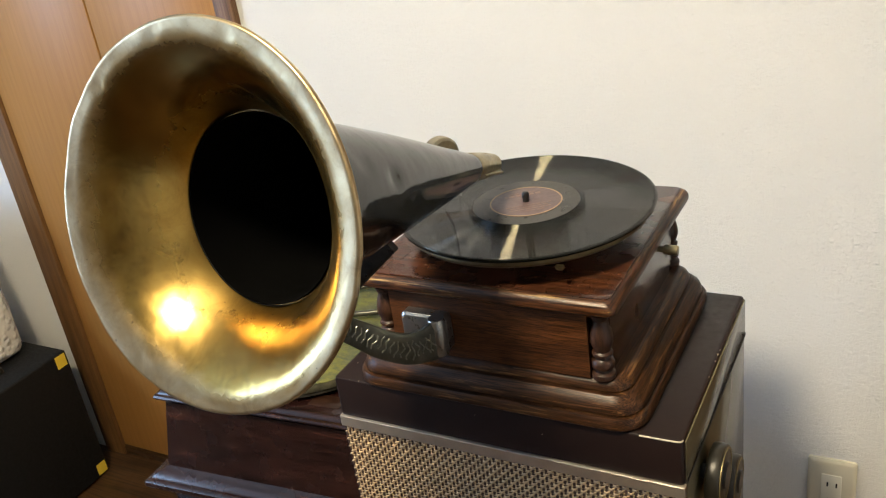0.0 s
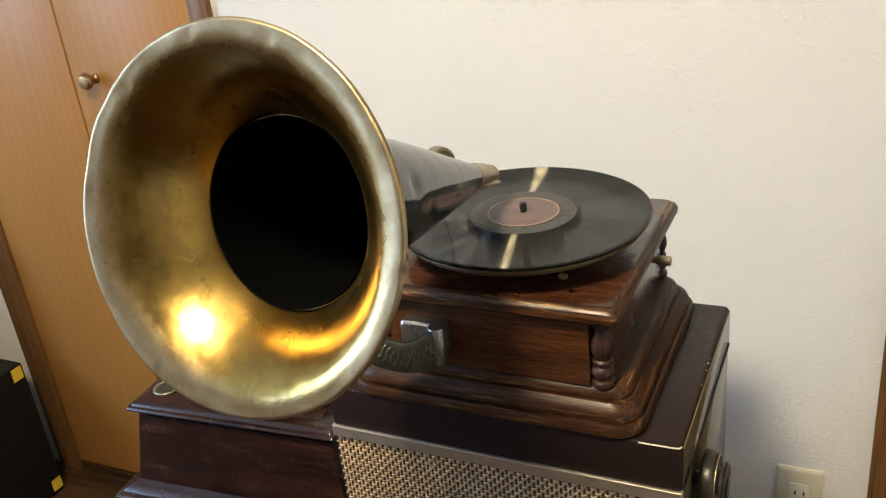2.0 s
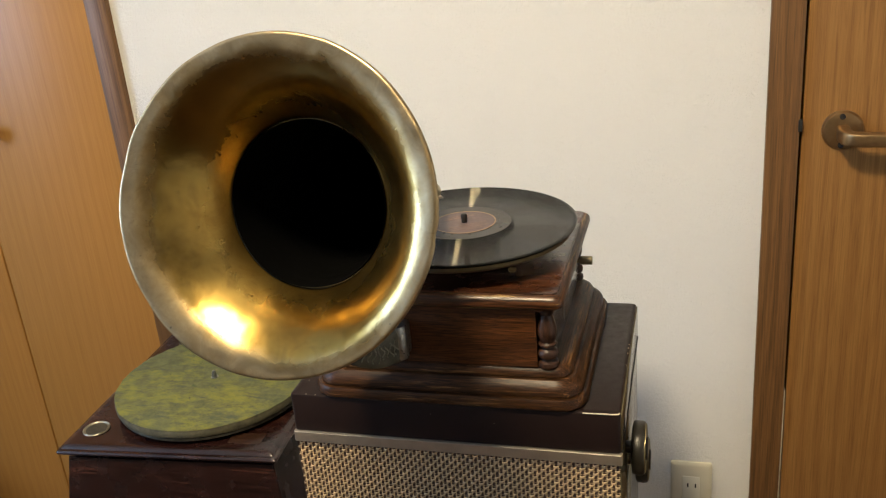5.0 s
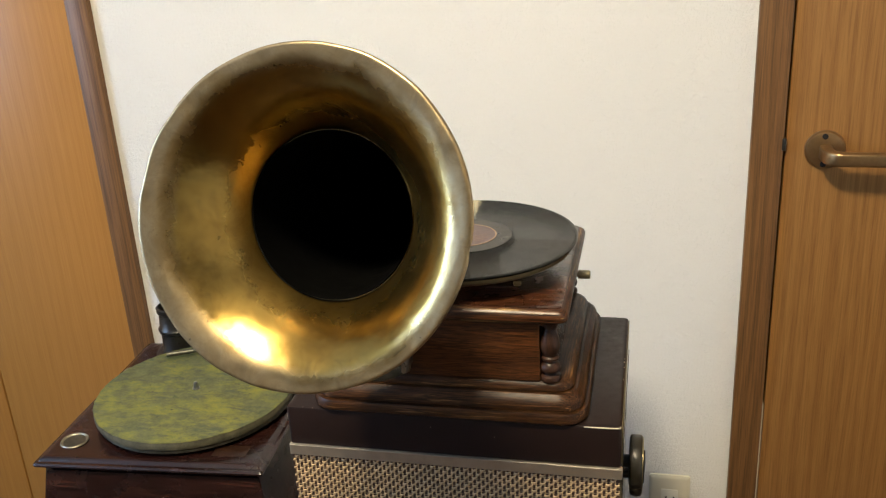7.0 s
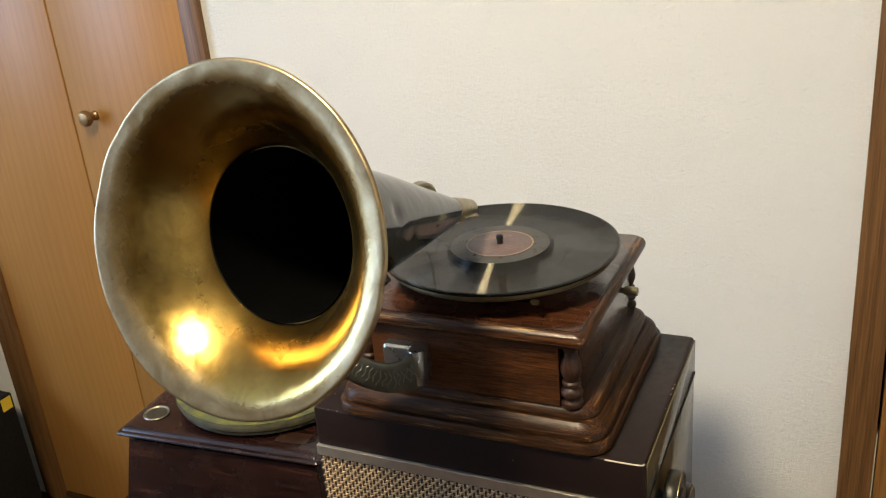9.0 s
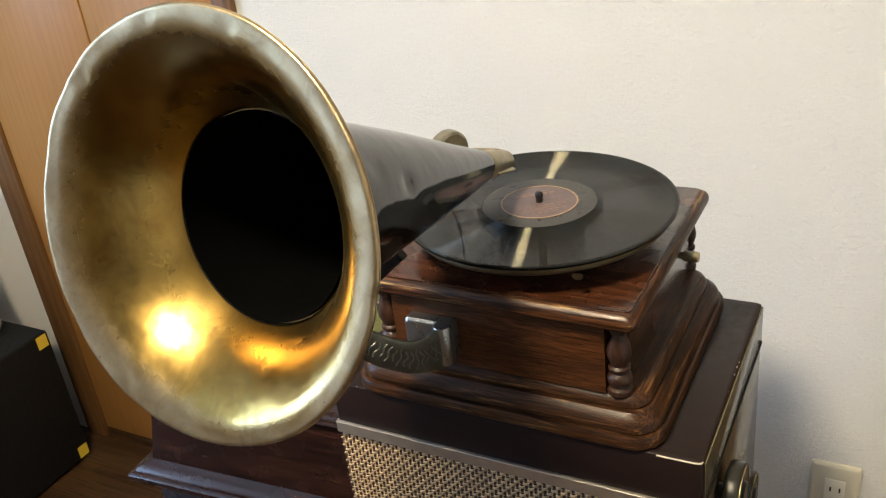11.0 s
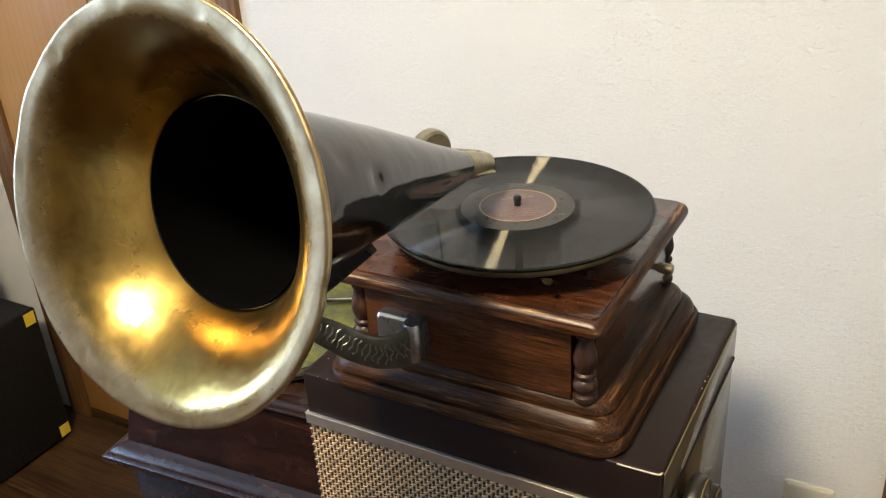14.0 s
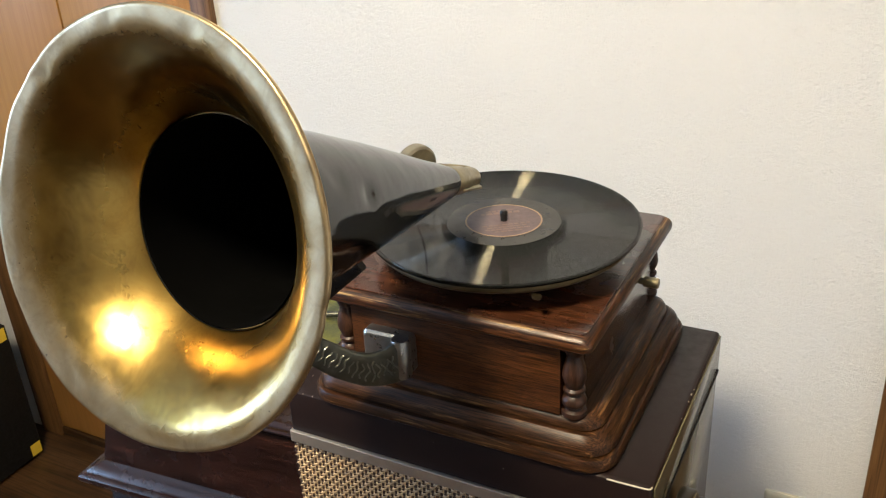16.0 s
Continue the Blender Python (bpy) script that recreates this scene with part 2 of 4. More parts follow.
M["turned"] = wood("turned_oak", (0.020, 0.0085, 0.005), (0.042, 0.018, 0.010), (0.066, 0.030, 0.017), "z", 1.4, 0.34, 0.0, 0.5, spec=0.35)
M["mahog"] = wood("dark_mahogany", (0.012, 0.0045, 0.004), (0.022, 0.0075, 0.006), (0.034, 0.012, 0.009), "x", 0.8, 0.24, 0.12, 0.5, wear=(0.045, 0.016, 0.011))
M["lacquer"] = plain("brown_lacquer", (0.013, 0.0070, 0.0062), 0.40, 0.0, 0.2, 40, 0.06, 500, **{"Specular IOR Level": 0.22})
# cabinet sides: the wall's tan reflection is put into a paler olive colour
M["lacquer_side"] = plain("wall_tinted_side_lacquer", (0.125, 0.106, 0.064), 0.10, 0.0, 0.2, 14, 0.0, 400, **{"Specular IOR Level": 0.05})
M["alu"] = plain("brushed_trim", (0.62, 0.56, 0.46), 0.35, 0.9, 0.15, 60)
M["straw"] = plain("straw_thread", (0.60, 0.42, 0.23), 0.75, 0.0, 0.35, 60)
M["brown_thread"] = plain("brown_thread", (0.075, 0.040, 0.026), 0.85, 0.0, 0.3, 80)
M["cloth_back"] = plain("grille_backing", (0.018, 0.008, 0.006), 0.9)
M["worn"] = plain("bare_edge", (0.55, 0.48, 0.36), 0.5, 0.0, 0.3, 200)
M["black_plastic"] = plain("black_plastic", (0.018, 0.017, 0.014), 0.35, 0.0, 0.3, 40)
M["dial"] = plain("olive_dial", (0.016, 0.014, 0.009), 0.36, 0.0, 0.3, 50)
M["dial_ring"] = plain("brass_dial_ring", (0.30, 0.25, 0.13), 0.4, 0.7, 0.3, 60)
M["ivory"] = plain("ivory_plastic", (0.66, 0.61, 0.47), 0.35, 0.0, 0.04, 20)
M["ivory_in"] = plain("ivory_insert", (0.74, 0.70, 0.58), 0.3, 0.0, 0.04, 20)
M["bronze"] = plain("bronze_handle", (0.36, 0.23, 0.11), 0.34, 0.9, 0.25, 60)
M["steel"] = plain("dull_steel", (0.35, 0.35, 0.33), 0.3, 0.95, 0.3, 80, 0.1, 300)
M["pewter"] = plain("cast_iron_plated", (0.12, 0.12, 0.095), 0.38, 0.75, 0.45, 90, 0.25, 260)
M["pewter_high"] = plain("rubbed_relief", (0.26, 0.26, 0.215), 0.36, 0.85, 0.3, 120)
M["brass_small"] = plain("old_brass", (0.44, 0.38, 0.23), 0.36, 0.95, 0.4, 90, 0.15, 300)
M["dark_iron"] = plain("dark_cast_iron", (0.035, 0.035, 0.034), 0.30, 0.7, 0.5, 90, 0.4, 200)
M["soundbox"] = plain("dull_soundbox_metal", (0.34, 0.31, 0.23), 0.4, 0.8, 0.3, 80)
M["dark_brass"] = plain("dark_brass", (0.115, 0.088, 0.045), 0.42, 0.9, 0.4, 90)
M["black_speaker"] = plain("black_vinyl", (0.009, 0.009, 0.009), 0.6, 0.0, 0.3, 60, 0.3, 500, **{"Specular IOR Level": 0.2})
M["tape"] = plain("yellow_tape", (0.72, 0.52, 0.04), 0.45, 0.0, 0.1, 30)
M["bakelite"] = plain("black_bakelite", (0.012, 0.011, 0.010), 0.3, 0.0, 0.3, 60)


def brass():
    """Old brass, tarnished in soft brown and grey patches, rubbed pale along the outer lip."""
    n = Nodes("tarnished_brass")

    def calc(op, *values):
        q = n.t.nodes.new("ShaderNodeMath")
        q.operation = op
        for sock, v in zip(q.inputs, values):
            if isinstance(v, (int, float)):
                sock.default_value = v
            else:
                n.link(v, sock)
        return q.outputs[0]

    # distance from the horn's axis
    off = n.t.nodes.new("ShaderNodeVectorMath")
    off.operation = "SUBTRACT"
    off.inputs[1].default_value = THROAT
    n.link(n.co.outputs["Object"], off.inputs[0])
    cross = n.t.nodes.new("ShaderNodeVectorMath")
    cross.operation = "CROSS_PRODUCT"
    cross.inputs[1].default_value = BELL_AXIS
    n.link(off.outputs["Vector"], cross.inputs[0])
    size = n.t.nodes.new("ShaderNodeVectorMath")
    size.operation = "LENGTH"
    n.link(cross.outputs["Vector"], size.inputs[0])
    wobble = n.noise(n.mapped(), 40, 4, 0.6)
    lip = n.ramp(calc("ADD", calc("MULTIPLY", size.outputs["Value"], 8.9), calc("MULTIPLY", calc("SUBTRACT", wobble, 0.5), 0.16)), [(0.0, 0.0), (0.94, 0.0)])
    ramp = lip.node
    ramp.color_ramp.elements[0].position, ramp.color_ramp.elements[1].position = 0.89, 1.0
    ramp.color_ramp.elements[1].color = (1, 1, 1, 1)
    big = n.noise(n.mapped(), 19, 7, 0.70, 0.9)
    gold = n.ramp(big, [(0.30, (0.245, 0.148, 0.036)), (0.50, (0.335, 0.218, 0.056)), (0.72, (0.39, 0.272, 0.078))])
    pale = n.ramp(big, [(0.30, (0.37, 0.280, 0.155)), (0.50, (0.46, 0.372, 0.235)), (0.72, (0.54, 0.465, 0.335))])
    col = n.mix(calc("MULTIPLY", lip, 0.75), gold, pale)
    spots = n.noise(n.mapped(), 48, 6, 0.68, 1.0)
    col = n.mix(n.ramp(spots, [(0.50, 0.0), (0.66, 0.32)]), col, (0.16, 0.098, 0.036))
    specks = n.noise(n.mapped(), 260, 2, 0.5)
    col = n.mix(n.ramp(specks, [(0.72, 0.0), (0.79, 0.8)]), col, (0.06, 0.045, 0.03))
    rough = n.ramp(n.noise(n.mapped(), 36, 6, 0.7, 0.5), [(0.32, 0.17), (0.68, 0.27)])
    rough = n.mix(lip, rough, n.ramp(spots, [(0.35, 0.30), (0.65, 0.42)]))
    # duller, never polished deep in the throat
    deep = n.ramp(calc("MULTIPLY", size.outputs["Value"], 10.0), [(0.64, 1.0), (0.86, 0.0)])
    rough = n.mix(calc("MULTIPLY", deep, 0.7), rough, 0.36)
    nor = n.bump(n.noise(n.mapped(), 17, 2, 0.4), 0.28, 0.006)
    nor = n.bump(n.noise(n.mapped(), 60, 4, 0.55), 0.18, 0.002, nor)
    return n.done(col, rough, 1.0, nor)


HORN_TIP, HORN_AXIS = (0.1495, 0.1324, 1.0424), tuple(Vector((0.0246, -0.9562, 0.2918)).normalized())
THROAT, BELL_AXIS = (0.1587, -0.2153, 1.1487), tuple(Vector((-0.0711, -0.956, 0.2314)).normalized())
M["brass"] = brass()
M["bright_brass"] = plain("bright_seam", (0.62, 0.50, 0.26), 0.3, 1.0, 0.2, 60)


def enamel(name, rough, dent):
    n = Nodes(name)
    col = n.ramp(n.noise(n.mapped(), 30, 5, 0.6), [(0.3, (0.007, 0.007, 0.007)), (0.75, (0.016, 0.016, 0.014))])
    r = n.ramp(n.noise(n.mapped(), 60, 5, 0.6), [(0.3, rough * 0.7), (0.7, rough * 1.3)])
    return n.done(col, r, 0.0, n.bump(n.noise(n.mapped(), 16, 3, 0.5), dent, 0.006))


M["enamel"] = enamel("black_enamel", 0.10, 0.22)
# horn lining: the throat's shade is put into this glossless near-black
M["inner"] = plain("black_throat_shade", (0.0015, 0.0015, 0.0015), 0.7, **{"Specular IOR Level": 0.02})


def shellac():
    """Grooved shellac: the walls of the fine round grooves tilt the surface along the radius only."""
    n = Nodes("grooved_shellac")
    flat = n.t.nodes.new("ShaderNodeVectorMath")
    flat.operation = "MULTIPLY"
    flat.inputs[1].default_value = (1, 1, 0)
    n.link(n.co.outputs["Object"], flat.inputs[0])
    rad = n.t.nodes.new("ShaderNodeVectorMath")
    rad.operation = "LENGTH"
    n.link(flat.outputs["Vector"], rad.inputs[0])
    way = n.t.nodes.new("ShaderNodeVectorMath")
    way.operation = "NORMALIZE"
    n.link(flat.outputs["Vector"], way.inputs[0])

    def calc(op, x, y):
        q = n.t.nodes.new("ShaderNodeMath")
        q.operation = op
        for sock, v in zip(q.inputs, (x, y)):
            if isinstance(v, (int, float)):
                sock.default_value = v
            else:
                n.link(v, sock)
        return q.outputs[0]

    wn_ = n.t.nodes.new("ShaderNodeTexWhiteNoise")
    wn_.noise_dimensions = "1D"
    n.link(calc("MULTIPLY", rad.outputs["Value"], 91357.0), wn_.inputs["W"])
    u = calc("SUBTRACT", calc("MULTIPLY", wn_.outputs["Value"], 2.0), 1.0)
    a = calc("ABSOLUTE", u, 0.0)
    wall = calc("MULTIPLY", calc("GREATER_THAN", a, 0.28), calc("ADD", calc("MULTIPLY", a, 0.75), 0.75))
    slope = calc("MULTIPLY", calc("SIGN", u, 0.0), calc("ADD", wall, calc("MULTIPLY", a, 0.15)))
    tilt = n.t.nodes.new("ShaderNodeVectorMath")
    tilt.operation = "SCALE"
    n.link(way.outputs["Vector"], tilt.inputs[0])
    n.link(slope, tilt.inputs["Scale"])
    geo = n.t.nodes.new("ShaderNodeNewGeometry")
    add = n.t.nodes.new("ShaderNodeVectorMath")
    add.operation = "ADD"
    n.link(geo.outputs["Normal"], add.inputs[0])
    n.link(tilt.outputs["Vector"], add.inputs[1])
    unit = n.t.nodes.new("ShaderNodeVectorMath")
    unit.operation = "NORMALIZE"
    n.link(add.outputs["Vector"], unit.inputs[0])
    return n.done((0.0025, 0.003, 0.0025), 0.05, 0.0, unit.outputs["Vector"], **{"Specular IOR Level": 0.24, "Specular Tint": (1.0, 0.95, 0.72)})


M["shellac"] = shellac()
M["runout"] = plain("smooth_shellac", (0.030, 0.029, 0.026), 0.30, 0.0, 0.1, 50, **{"Specular IOR Level": 0.35})
M["label"] = plain("plum_label", (0.115, 0.078, 0.080), 0.42, 0.0, 0.3, 90)
M["gold"] = plain("gold_print", (0.36, 0.25, 0.14), 0.45, 0.2, 0.2, 90)
M["print"] = plain("faded_print", (0.20, 0.13, 0.105), 0.45, 0.0, 0.3, 120)


def felt():
    """Green turntable cloth, worn down to grey in patches."""
    n = Nodes("worn_green_felt")
    a = n.noise(n.mapped(), 70, 8, 0.75, 0.3)
    col = n.ramp(a, [(0.34, (0.050, 0.058, 0.024)), (0.50, (0.082, 0.090, 0.034)), (0.66, (0.120, 0.122, 0.046))])
    b = n.noise(n.mapped((1, 1.7, 1), (0, 0, -28), (0.31, 0.07, 0)), 15, 9, 0.80, 0.0)
    col = n.mix(n.ramp(b, [(0.46, 0.0), (0.60, 0.75)]), col, (0.190, 0.178, 0.018))
    c = n.noise(n.mapped((1, 3.2, 1), (0, 0, -28)), 20, 9, 0.80, 0.0)
    col = n.mix(n.ramp(c, [(0.52, 0.0), (0.63, 0.85)]), col, (0.045, 0.056, 0.038))
    e = n.noise(n.mapped((1, 2.2, 1), (0, 0, -20), (0.6, 0.2, 0)), 42, 8, 0.78, 0.0)
    col = n.mix(n.ramp(e, [(0.60, 0.0), (0.68, 0.8)]), col, (0.020, 0.050, 0.010))
    d = n.noise(n.mapped(), 110, 3, 0.6)
    col = n.mix(n.ramp(d, [(0.67, 0.0), (0.73, 0.8)]), col, (0.035, 0.030, 0.018))
    return n.done(col, 0.85, 0.0, n.bump(a, 0.5, 0.001))


M["felt"] = felt()
M["felt_edge"] = plain("dirty_platter_edge", (0.085, 0.078, 0.045), 0.8, 0.0, 0.6, 70, 0.4, 150)


def bubble_wrap():
    n = Nodes("bubble_wrap")
    v = n.t.nodes.new("ShaderNodeTexVoronoi")
    v.inputs["Scale"].default_value = 70
    n.link(n.mapped(), v.inputs["Vector"])
    h = n.ramp(v.outputs["Distance"], [(0.0, 1.0), (0.55, 0.0)])
    return n.done((0.62, 0.60, 0.55), 0.16, 0.0, n.bump(h, 0.9, 0.004), 0.5)


M["bubble"] = bubble_wrap()


def glow(name, color, strength):
    n = Nodes(name)
    n.done((0.8, 0.8, 0.8), 0.4)
    n.b.inputs["Emission Color"].default_value = (*color, 1)
    n.b.inputs["Emission Strength"].default_value = strength
    return n.m


M["lamp_glow"] = glow("lamp_diffuser_glow", (1.0, 0.84, 0.54), LAMP_POWER)


# ---- the room ----
WALL_Y = 0.588
TOP = 2.42
X0, X1, Y0 = -2.3, 1.75, -3.4
CL0, CL1, CLH = -1.297, -0.531, 2.0      # closet opening
DR0, DR1, DRH = 0.531, 1.42, 2.05        # door opening


def slab(name, x0, x1, y0, y1, z0, z1, mat_):
    return tagged(part(name, bm_box(x0, x1, y0, y1, z0, z1), mat_, smooth=0), kind="structure")


slab("floor", X0 - 0.15, X1 + 0.15, Y0 - 0.15, WALL_Y + 0.9, -0.12, 0.0, M["floor"])
slab("ceiling", X0 - 0.15, X1 + 0.15, Y0 - 0.15, WALL_Y + 0.9, TOP, TOP + 0.12, M["ceiling"])


def holed_wall(name, spans, mat_, y0, y1):
    """One wall of several blocks (x0, x1, z0, z1) joined into one mesh."""
    bm = bmesh.new()
    for x0, x1, z0, z1 in spans:
        tmp = bm_box(x0, x1, y0, y1, z0, z1)
        me = bpy.data.meshes.new("tmp")
        tmp.to_mesh(me)
        tmp.free()
        bm.from_mesh(me)
        bpy.data.meshes.remove(me)
    return tagged(part(name, bm, mat_, smooth=0), kind="structure")


holed_wall("wall_north", [(X0, CL0, 0, TOP), (CL0, CL1, CLH, TOP), (CL1, DR0, 0, TOP), (DR0, DR1, DRH, TOP), (DR1, X1, 0, TOP)], M["wall"], WALL_Y, WALL_Y + 0.12)
# unseen south wall, its dark tone added to dim reflections and bounce light
slab("wall_south", X0, X1, Y0 - 0.12, Y0, 0, TOP, M["dim"])
slab("wall_east", X1, X1 + 0.12, Y0, WALL_Y + 0.12, 0, TOP, M["wall"])
W = WINDOW
bm = bmesh.new()
for y0, y1, z0, z1 in ((Y0, W["y0"], 0, TOP), (W["y1"], WALL_Y + 0.12, 0, TOP), (W["y0"], W["y1"], 0, W["z0"]), (W["y0"], W["y1"], W["z1"], TOP)):
    tmp = bm_box(X0 - 0.12, X0, y0, y1, z0, z1)
    me = bpy.data.meshes.new("tmp")
    tmp.to_mesh(me)
    tmp.free()
    bm.from_mesh(me)
    bpy.data.meshes.remove(me)
tagged(part("wall_west", bm, M["wall"], smooth=0), kind="structure")

# ceiling lamp
lamp = empty("ceiling_lamp", (LAMP[0], LAMP[1], TOP), "round white ceiling lamp with a glowing diffuser", "lamp")
part("lamp_base", bm_lathe([(0.0, 0.0), (0.185, 0.0), (0.185, -0.028), (0.172, -0.034), (0.0, -0.034)], Matrix.Translation((LAMP[0], LAMP[1], TOP - 0.001)), 48), M["ivory_in"], lamp)
part("diffuser", bm_lathe([(0.0, -0.078), (0.053, -0.075), (0.098, -0.067), (0.131, -0.054), (0.150, -0.036), (0.0, -0.0355)], Matrix.Translation((LAMP[0], LAMP[1], TOP)), 48), M["lamp_glow"], lamp, "milky glowing diffuser")

# closet: frame, two leaves, knob
closet = empty("closet", ((CL0 + CL1) / 2, WALL_Y, 0), "built-in closet with two oak veneer doors and brown frame", "closet")
part("side_frame", bm_box(CL1 - 0.042, CL1, WALL_Y - 0.012, WALL_Y + 0.10, 0, CLH, 0.002), M["frame"], closet, "darker brown frame post")
part("side_frame", bm_box(CL0, CL0 + 0.065, WALL_Y - 0.012, WALL_Y + 0.10, 0, CLH, 0.002), M["frame"], closet, "darker brown frame post")
part("head_frame", bm_box(CL0 + 0.065, CL1 - 0.042, WALL_Y - 0.012, WALL_Y + 0.10, CLH - 0.04, CLH, 0.002), M["frame"], closet)
part("sill", bm_box(CL0 + 0.065, CL1 - 0.042, WALL_Y - 0.006, WALL_Y + 0.10, 0.0, 0.022, 0.002), M["floor"], closet)
GAP_X = -0.8915
part("closet_door", bm_box(GAP_X + 0.002, CL1 - 0.045, WALL_Y - 0.004, WALL_Y + 0.02, 0.028, CLH - 0.043, 0.0015), M["closet"], closet)
leaf = part("closet_door", bm_box(CL0 + 0.068, GAP_X - 0.002, WALL_Y - 0.004, WALL_Y + 0.02, 0.028, CLH - 0.043, 0.0015), M["closet"], closet)
part("back_panel", bm_box(CL0 + 0.066, CL1 - 0.043, WALL_Y + 0.07, WALL_Y + 0.09, 0.023, CLH - 0.041), M["gap"], closet)
knob_m = along((0, -1, 0), (-0.832, WALL_Y - 0.004, 1.005))
part("knob", bm_lathe([(0.0, 0.0), (0.010, 0.0), (0.0095, 0.003), (0.006, 0.006), (0.006, 0.012), (0.012, 0.016), (0.0155, 0.022), (0.0155, 0.027), (0.012, 0.032), (0.0, 0.034)], knob_m, 32), M["bronze"], closet, "bronze door knob")

# room door with frame and lever
tagged(part("door_frame", bm_box(DR0, DR0 + 0.0465, WALL_Y - 0.012, WALL_Y + 0.10, 0, DRH, 0.002), M["frame"]), "brown oak door frame beside the white wall", "door frame", kind="structure")
tagged(part("door_frame", bm_box(DR1 - 0.045, DR1, WALL_Y - 0.012, WALL_Y + 0.10, 0, DRH, 0.002), M["frame"]), "brown oak door frame beside the white wall", "door frame", kind="structure")
tagged(part("door_frame", bm_box(DR0 + 0.0465, DR1 - 0.045, WALL_Y - 0.012, WALL_Y + 0.10, DRH - 0.045, DRH, 0.002), M["frame"]), "brown oak door frame head", "door frame", kind="structure")
tagged(part("door_stop", bm_box(DR0 + 0.0470, DR0 + 0.060, WALL_Y + 0.040, WALL_Y + 0.098, 0, DRH - 0.046, 0.001), M["gap"]), "dark door stop behind the gap", "door frame", kind="structure")
tagged(part("seal_strip", bm_box(DR0 + 0.0470, DR0 + 0.0484, WALL_Y - 0.008, WALL_Y + 0.02, 0.02, 0.55, 0.0004), M["ivory"]), "thin pale seal strip in the door gap", "door frame", kind="structure")
door = empty("door_1", (1.0, WALL_Y + 0.02, 0), "closed oak veneer room door with bronze lever", "door")
door["kind"] = "structure"
part("leaf", bm_box(DR0 + 0.0505, DR1 - 0.048, WALL_Y - 0.004, WALL_Y + 0.036, 0.008, DRH - 0.049, 0.002), M["door"], door)
DY = WALL_Y - 0.004
ros = part("rosette", bm_lathe([(0.0, 0.0), (0.0285, 0.0), (0.0285, 0.004), (0.026, 0.0075), (0.020, 0.009), (0.0, 0.009)], along((0, -1, 0), (0.636, DY, 0.985)), 48), M["bronze"], door, "round bronze rosette")
for dz in (0.021, -0.021):
    part("screw", bm_lathe([(0.0, 0.0), (0.0042, 0.0), (0.0042, 0.0015), (0.0015, 0.0015), (0.0, 0.0004)], along((0, -1, 0), (0.634, DY - 0.0085, 0.985 + dz)), 16), M["gap"], ros)
lev = spline([(0.636, DY - 0.008, 0.983), (0.636, DY - 0.030, 0.983), (0.641, DY - 0.044, 0.983), (0.656, DY - 0.050, 0.983), (0.705, DY - 0.050, 0.982), (0.760, DY - 0.049, 0.981)], 8)
part("lever", bm_tube(lev, lambda t: 0.0105 - 0.001 * t, 16, (0.85, 1.0)), M["bronze"], door, "bronze lever handle")
part("latch", bm_box(DR0 + 0.0440, DR0 + 0.0500, WALL_Y - 0.0140, WALL_Y - 0.0045, 0.984, 1.003, 0.0015), M["black_plastic"], door)

# power outlet
outlet = empty("power_outlet", (0.4365, WALL_Y, 0.326), "ivory double power outlet plate on the wall", "outlet")
part("plate", bm_loft(0.3990, 0.4690, 0.273, 0.393, [(0.0, 0.0, 0.004), (0.004, 0.0, 0.004), (0.0065, -0.003, 0.004), (0.007, -0.006, 0.003)], Matrix(((1, 0, 0, 0), (0, 0, -1, WALL_Y), (0, 1, 0, 0), (0, 0, 0, 1)))), M["ivory"], outlet)
ins = part("insert", bm_box(0.4195, 0.4485, WALL_Y - 0.0085, WALL_Y - 0.005, 0.298, 0.366, 0.001), M["ivory_in"], outlet)
for zc in (0.348, 0.316):
    for xc in (0.4285, 0.4415):
        part("slot", bm_box(xc - 0.0012, xc + 0.0012, WALL_Y - 0.0092, WALL_Y - 0.0075, zc - 0.004, zc + 0.004), M["gap"], ins)

# ---- the radio cabinet and what it stands on ----
RW, RD, RT, RB = 0.363, 0.263, 0.85, 0.50
stand = empty("stand", (RW / 2, RD / 2, 0), "dark wooden stand under the radio cabinet", "stand")
part("stand_top", bm_box(-0.01, RW + 0.01, -0.005, RD + 0.01, RB - 0.03, RB, 0.003), M["mahog"], stand)
for lx in (0.01, RW - 0.045):
    for ly in (0.01, RD - 0.04):
        part("leg", bm_box(lx, lx + 0.035, ly, ly + 0.035, 0, RB - 0.03, 0.003), M["mahog"], stand)

radio = empty("radio_cabinet", (RW / 2, RD / 2, RB), "dark brown lacquered radio cabinet with woven grille cloth", "radio")
part("top_panel", bm_loft(0, RW, 0, RD, [(0.803, 0.0, 0.004), (0.846, 0.0, 0.004), (0.8485, -0.0008, 0.004), (RT, -0.003, 0.004)]), M["lacquer"], radio)
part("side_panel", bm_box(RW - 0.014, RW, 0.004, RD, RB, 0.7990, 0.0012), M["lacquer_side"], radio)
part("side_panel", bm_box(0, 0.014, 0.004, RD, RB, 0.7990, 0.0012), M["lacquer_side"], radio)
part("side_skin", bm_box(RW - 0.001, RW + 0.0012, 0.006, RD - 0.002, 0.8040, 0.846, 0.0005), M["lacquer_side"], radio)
part("side_groove", bm_box(RW - 0.002, RW + 0.0016, 0.004, RD - 0.0005, 0.8000, 0.8032), M["gap"], radio, "dark gap under the top panel")
part("back_panel", bm_box(0.015, RW - 0.015, RD - 0.012, RD - 0.003, RB, 0.802), M["lacquer"], radio)
part("bottom_panel", bm_box(0.015, RW - 0.015, 0.006, RD - 0.013, RB + 0.001, RB + 0.014), M["lacquer"], radio)
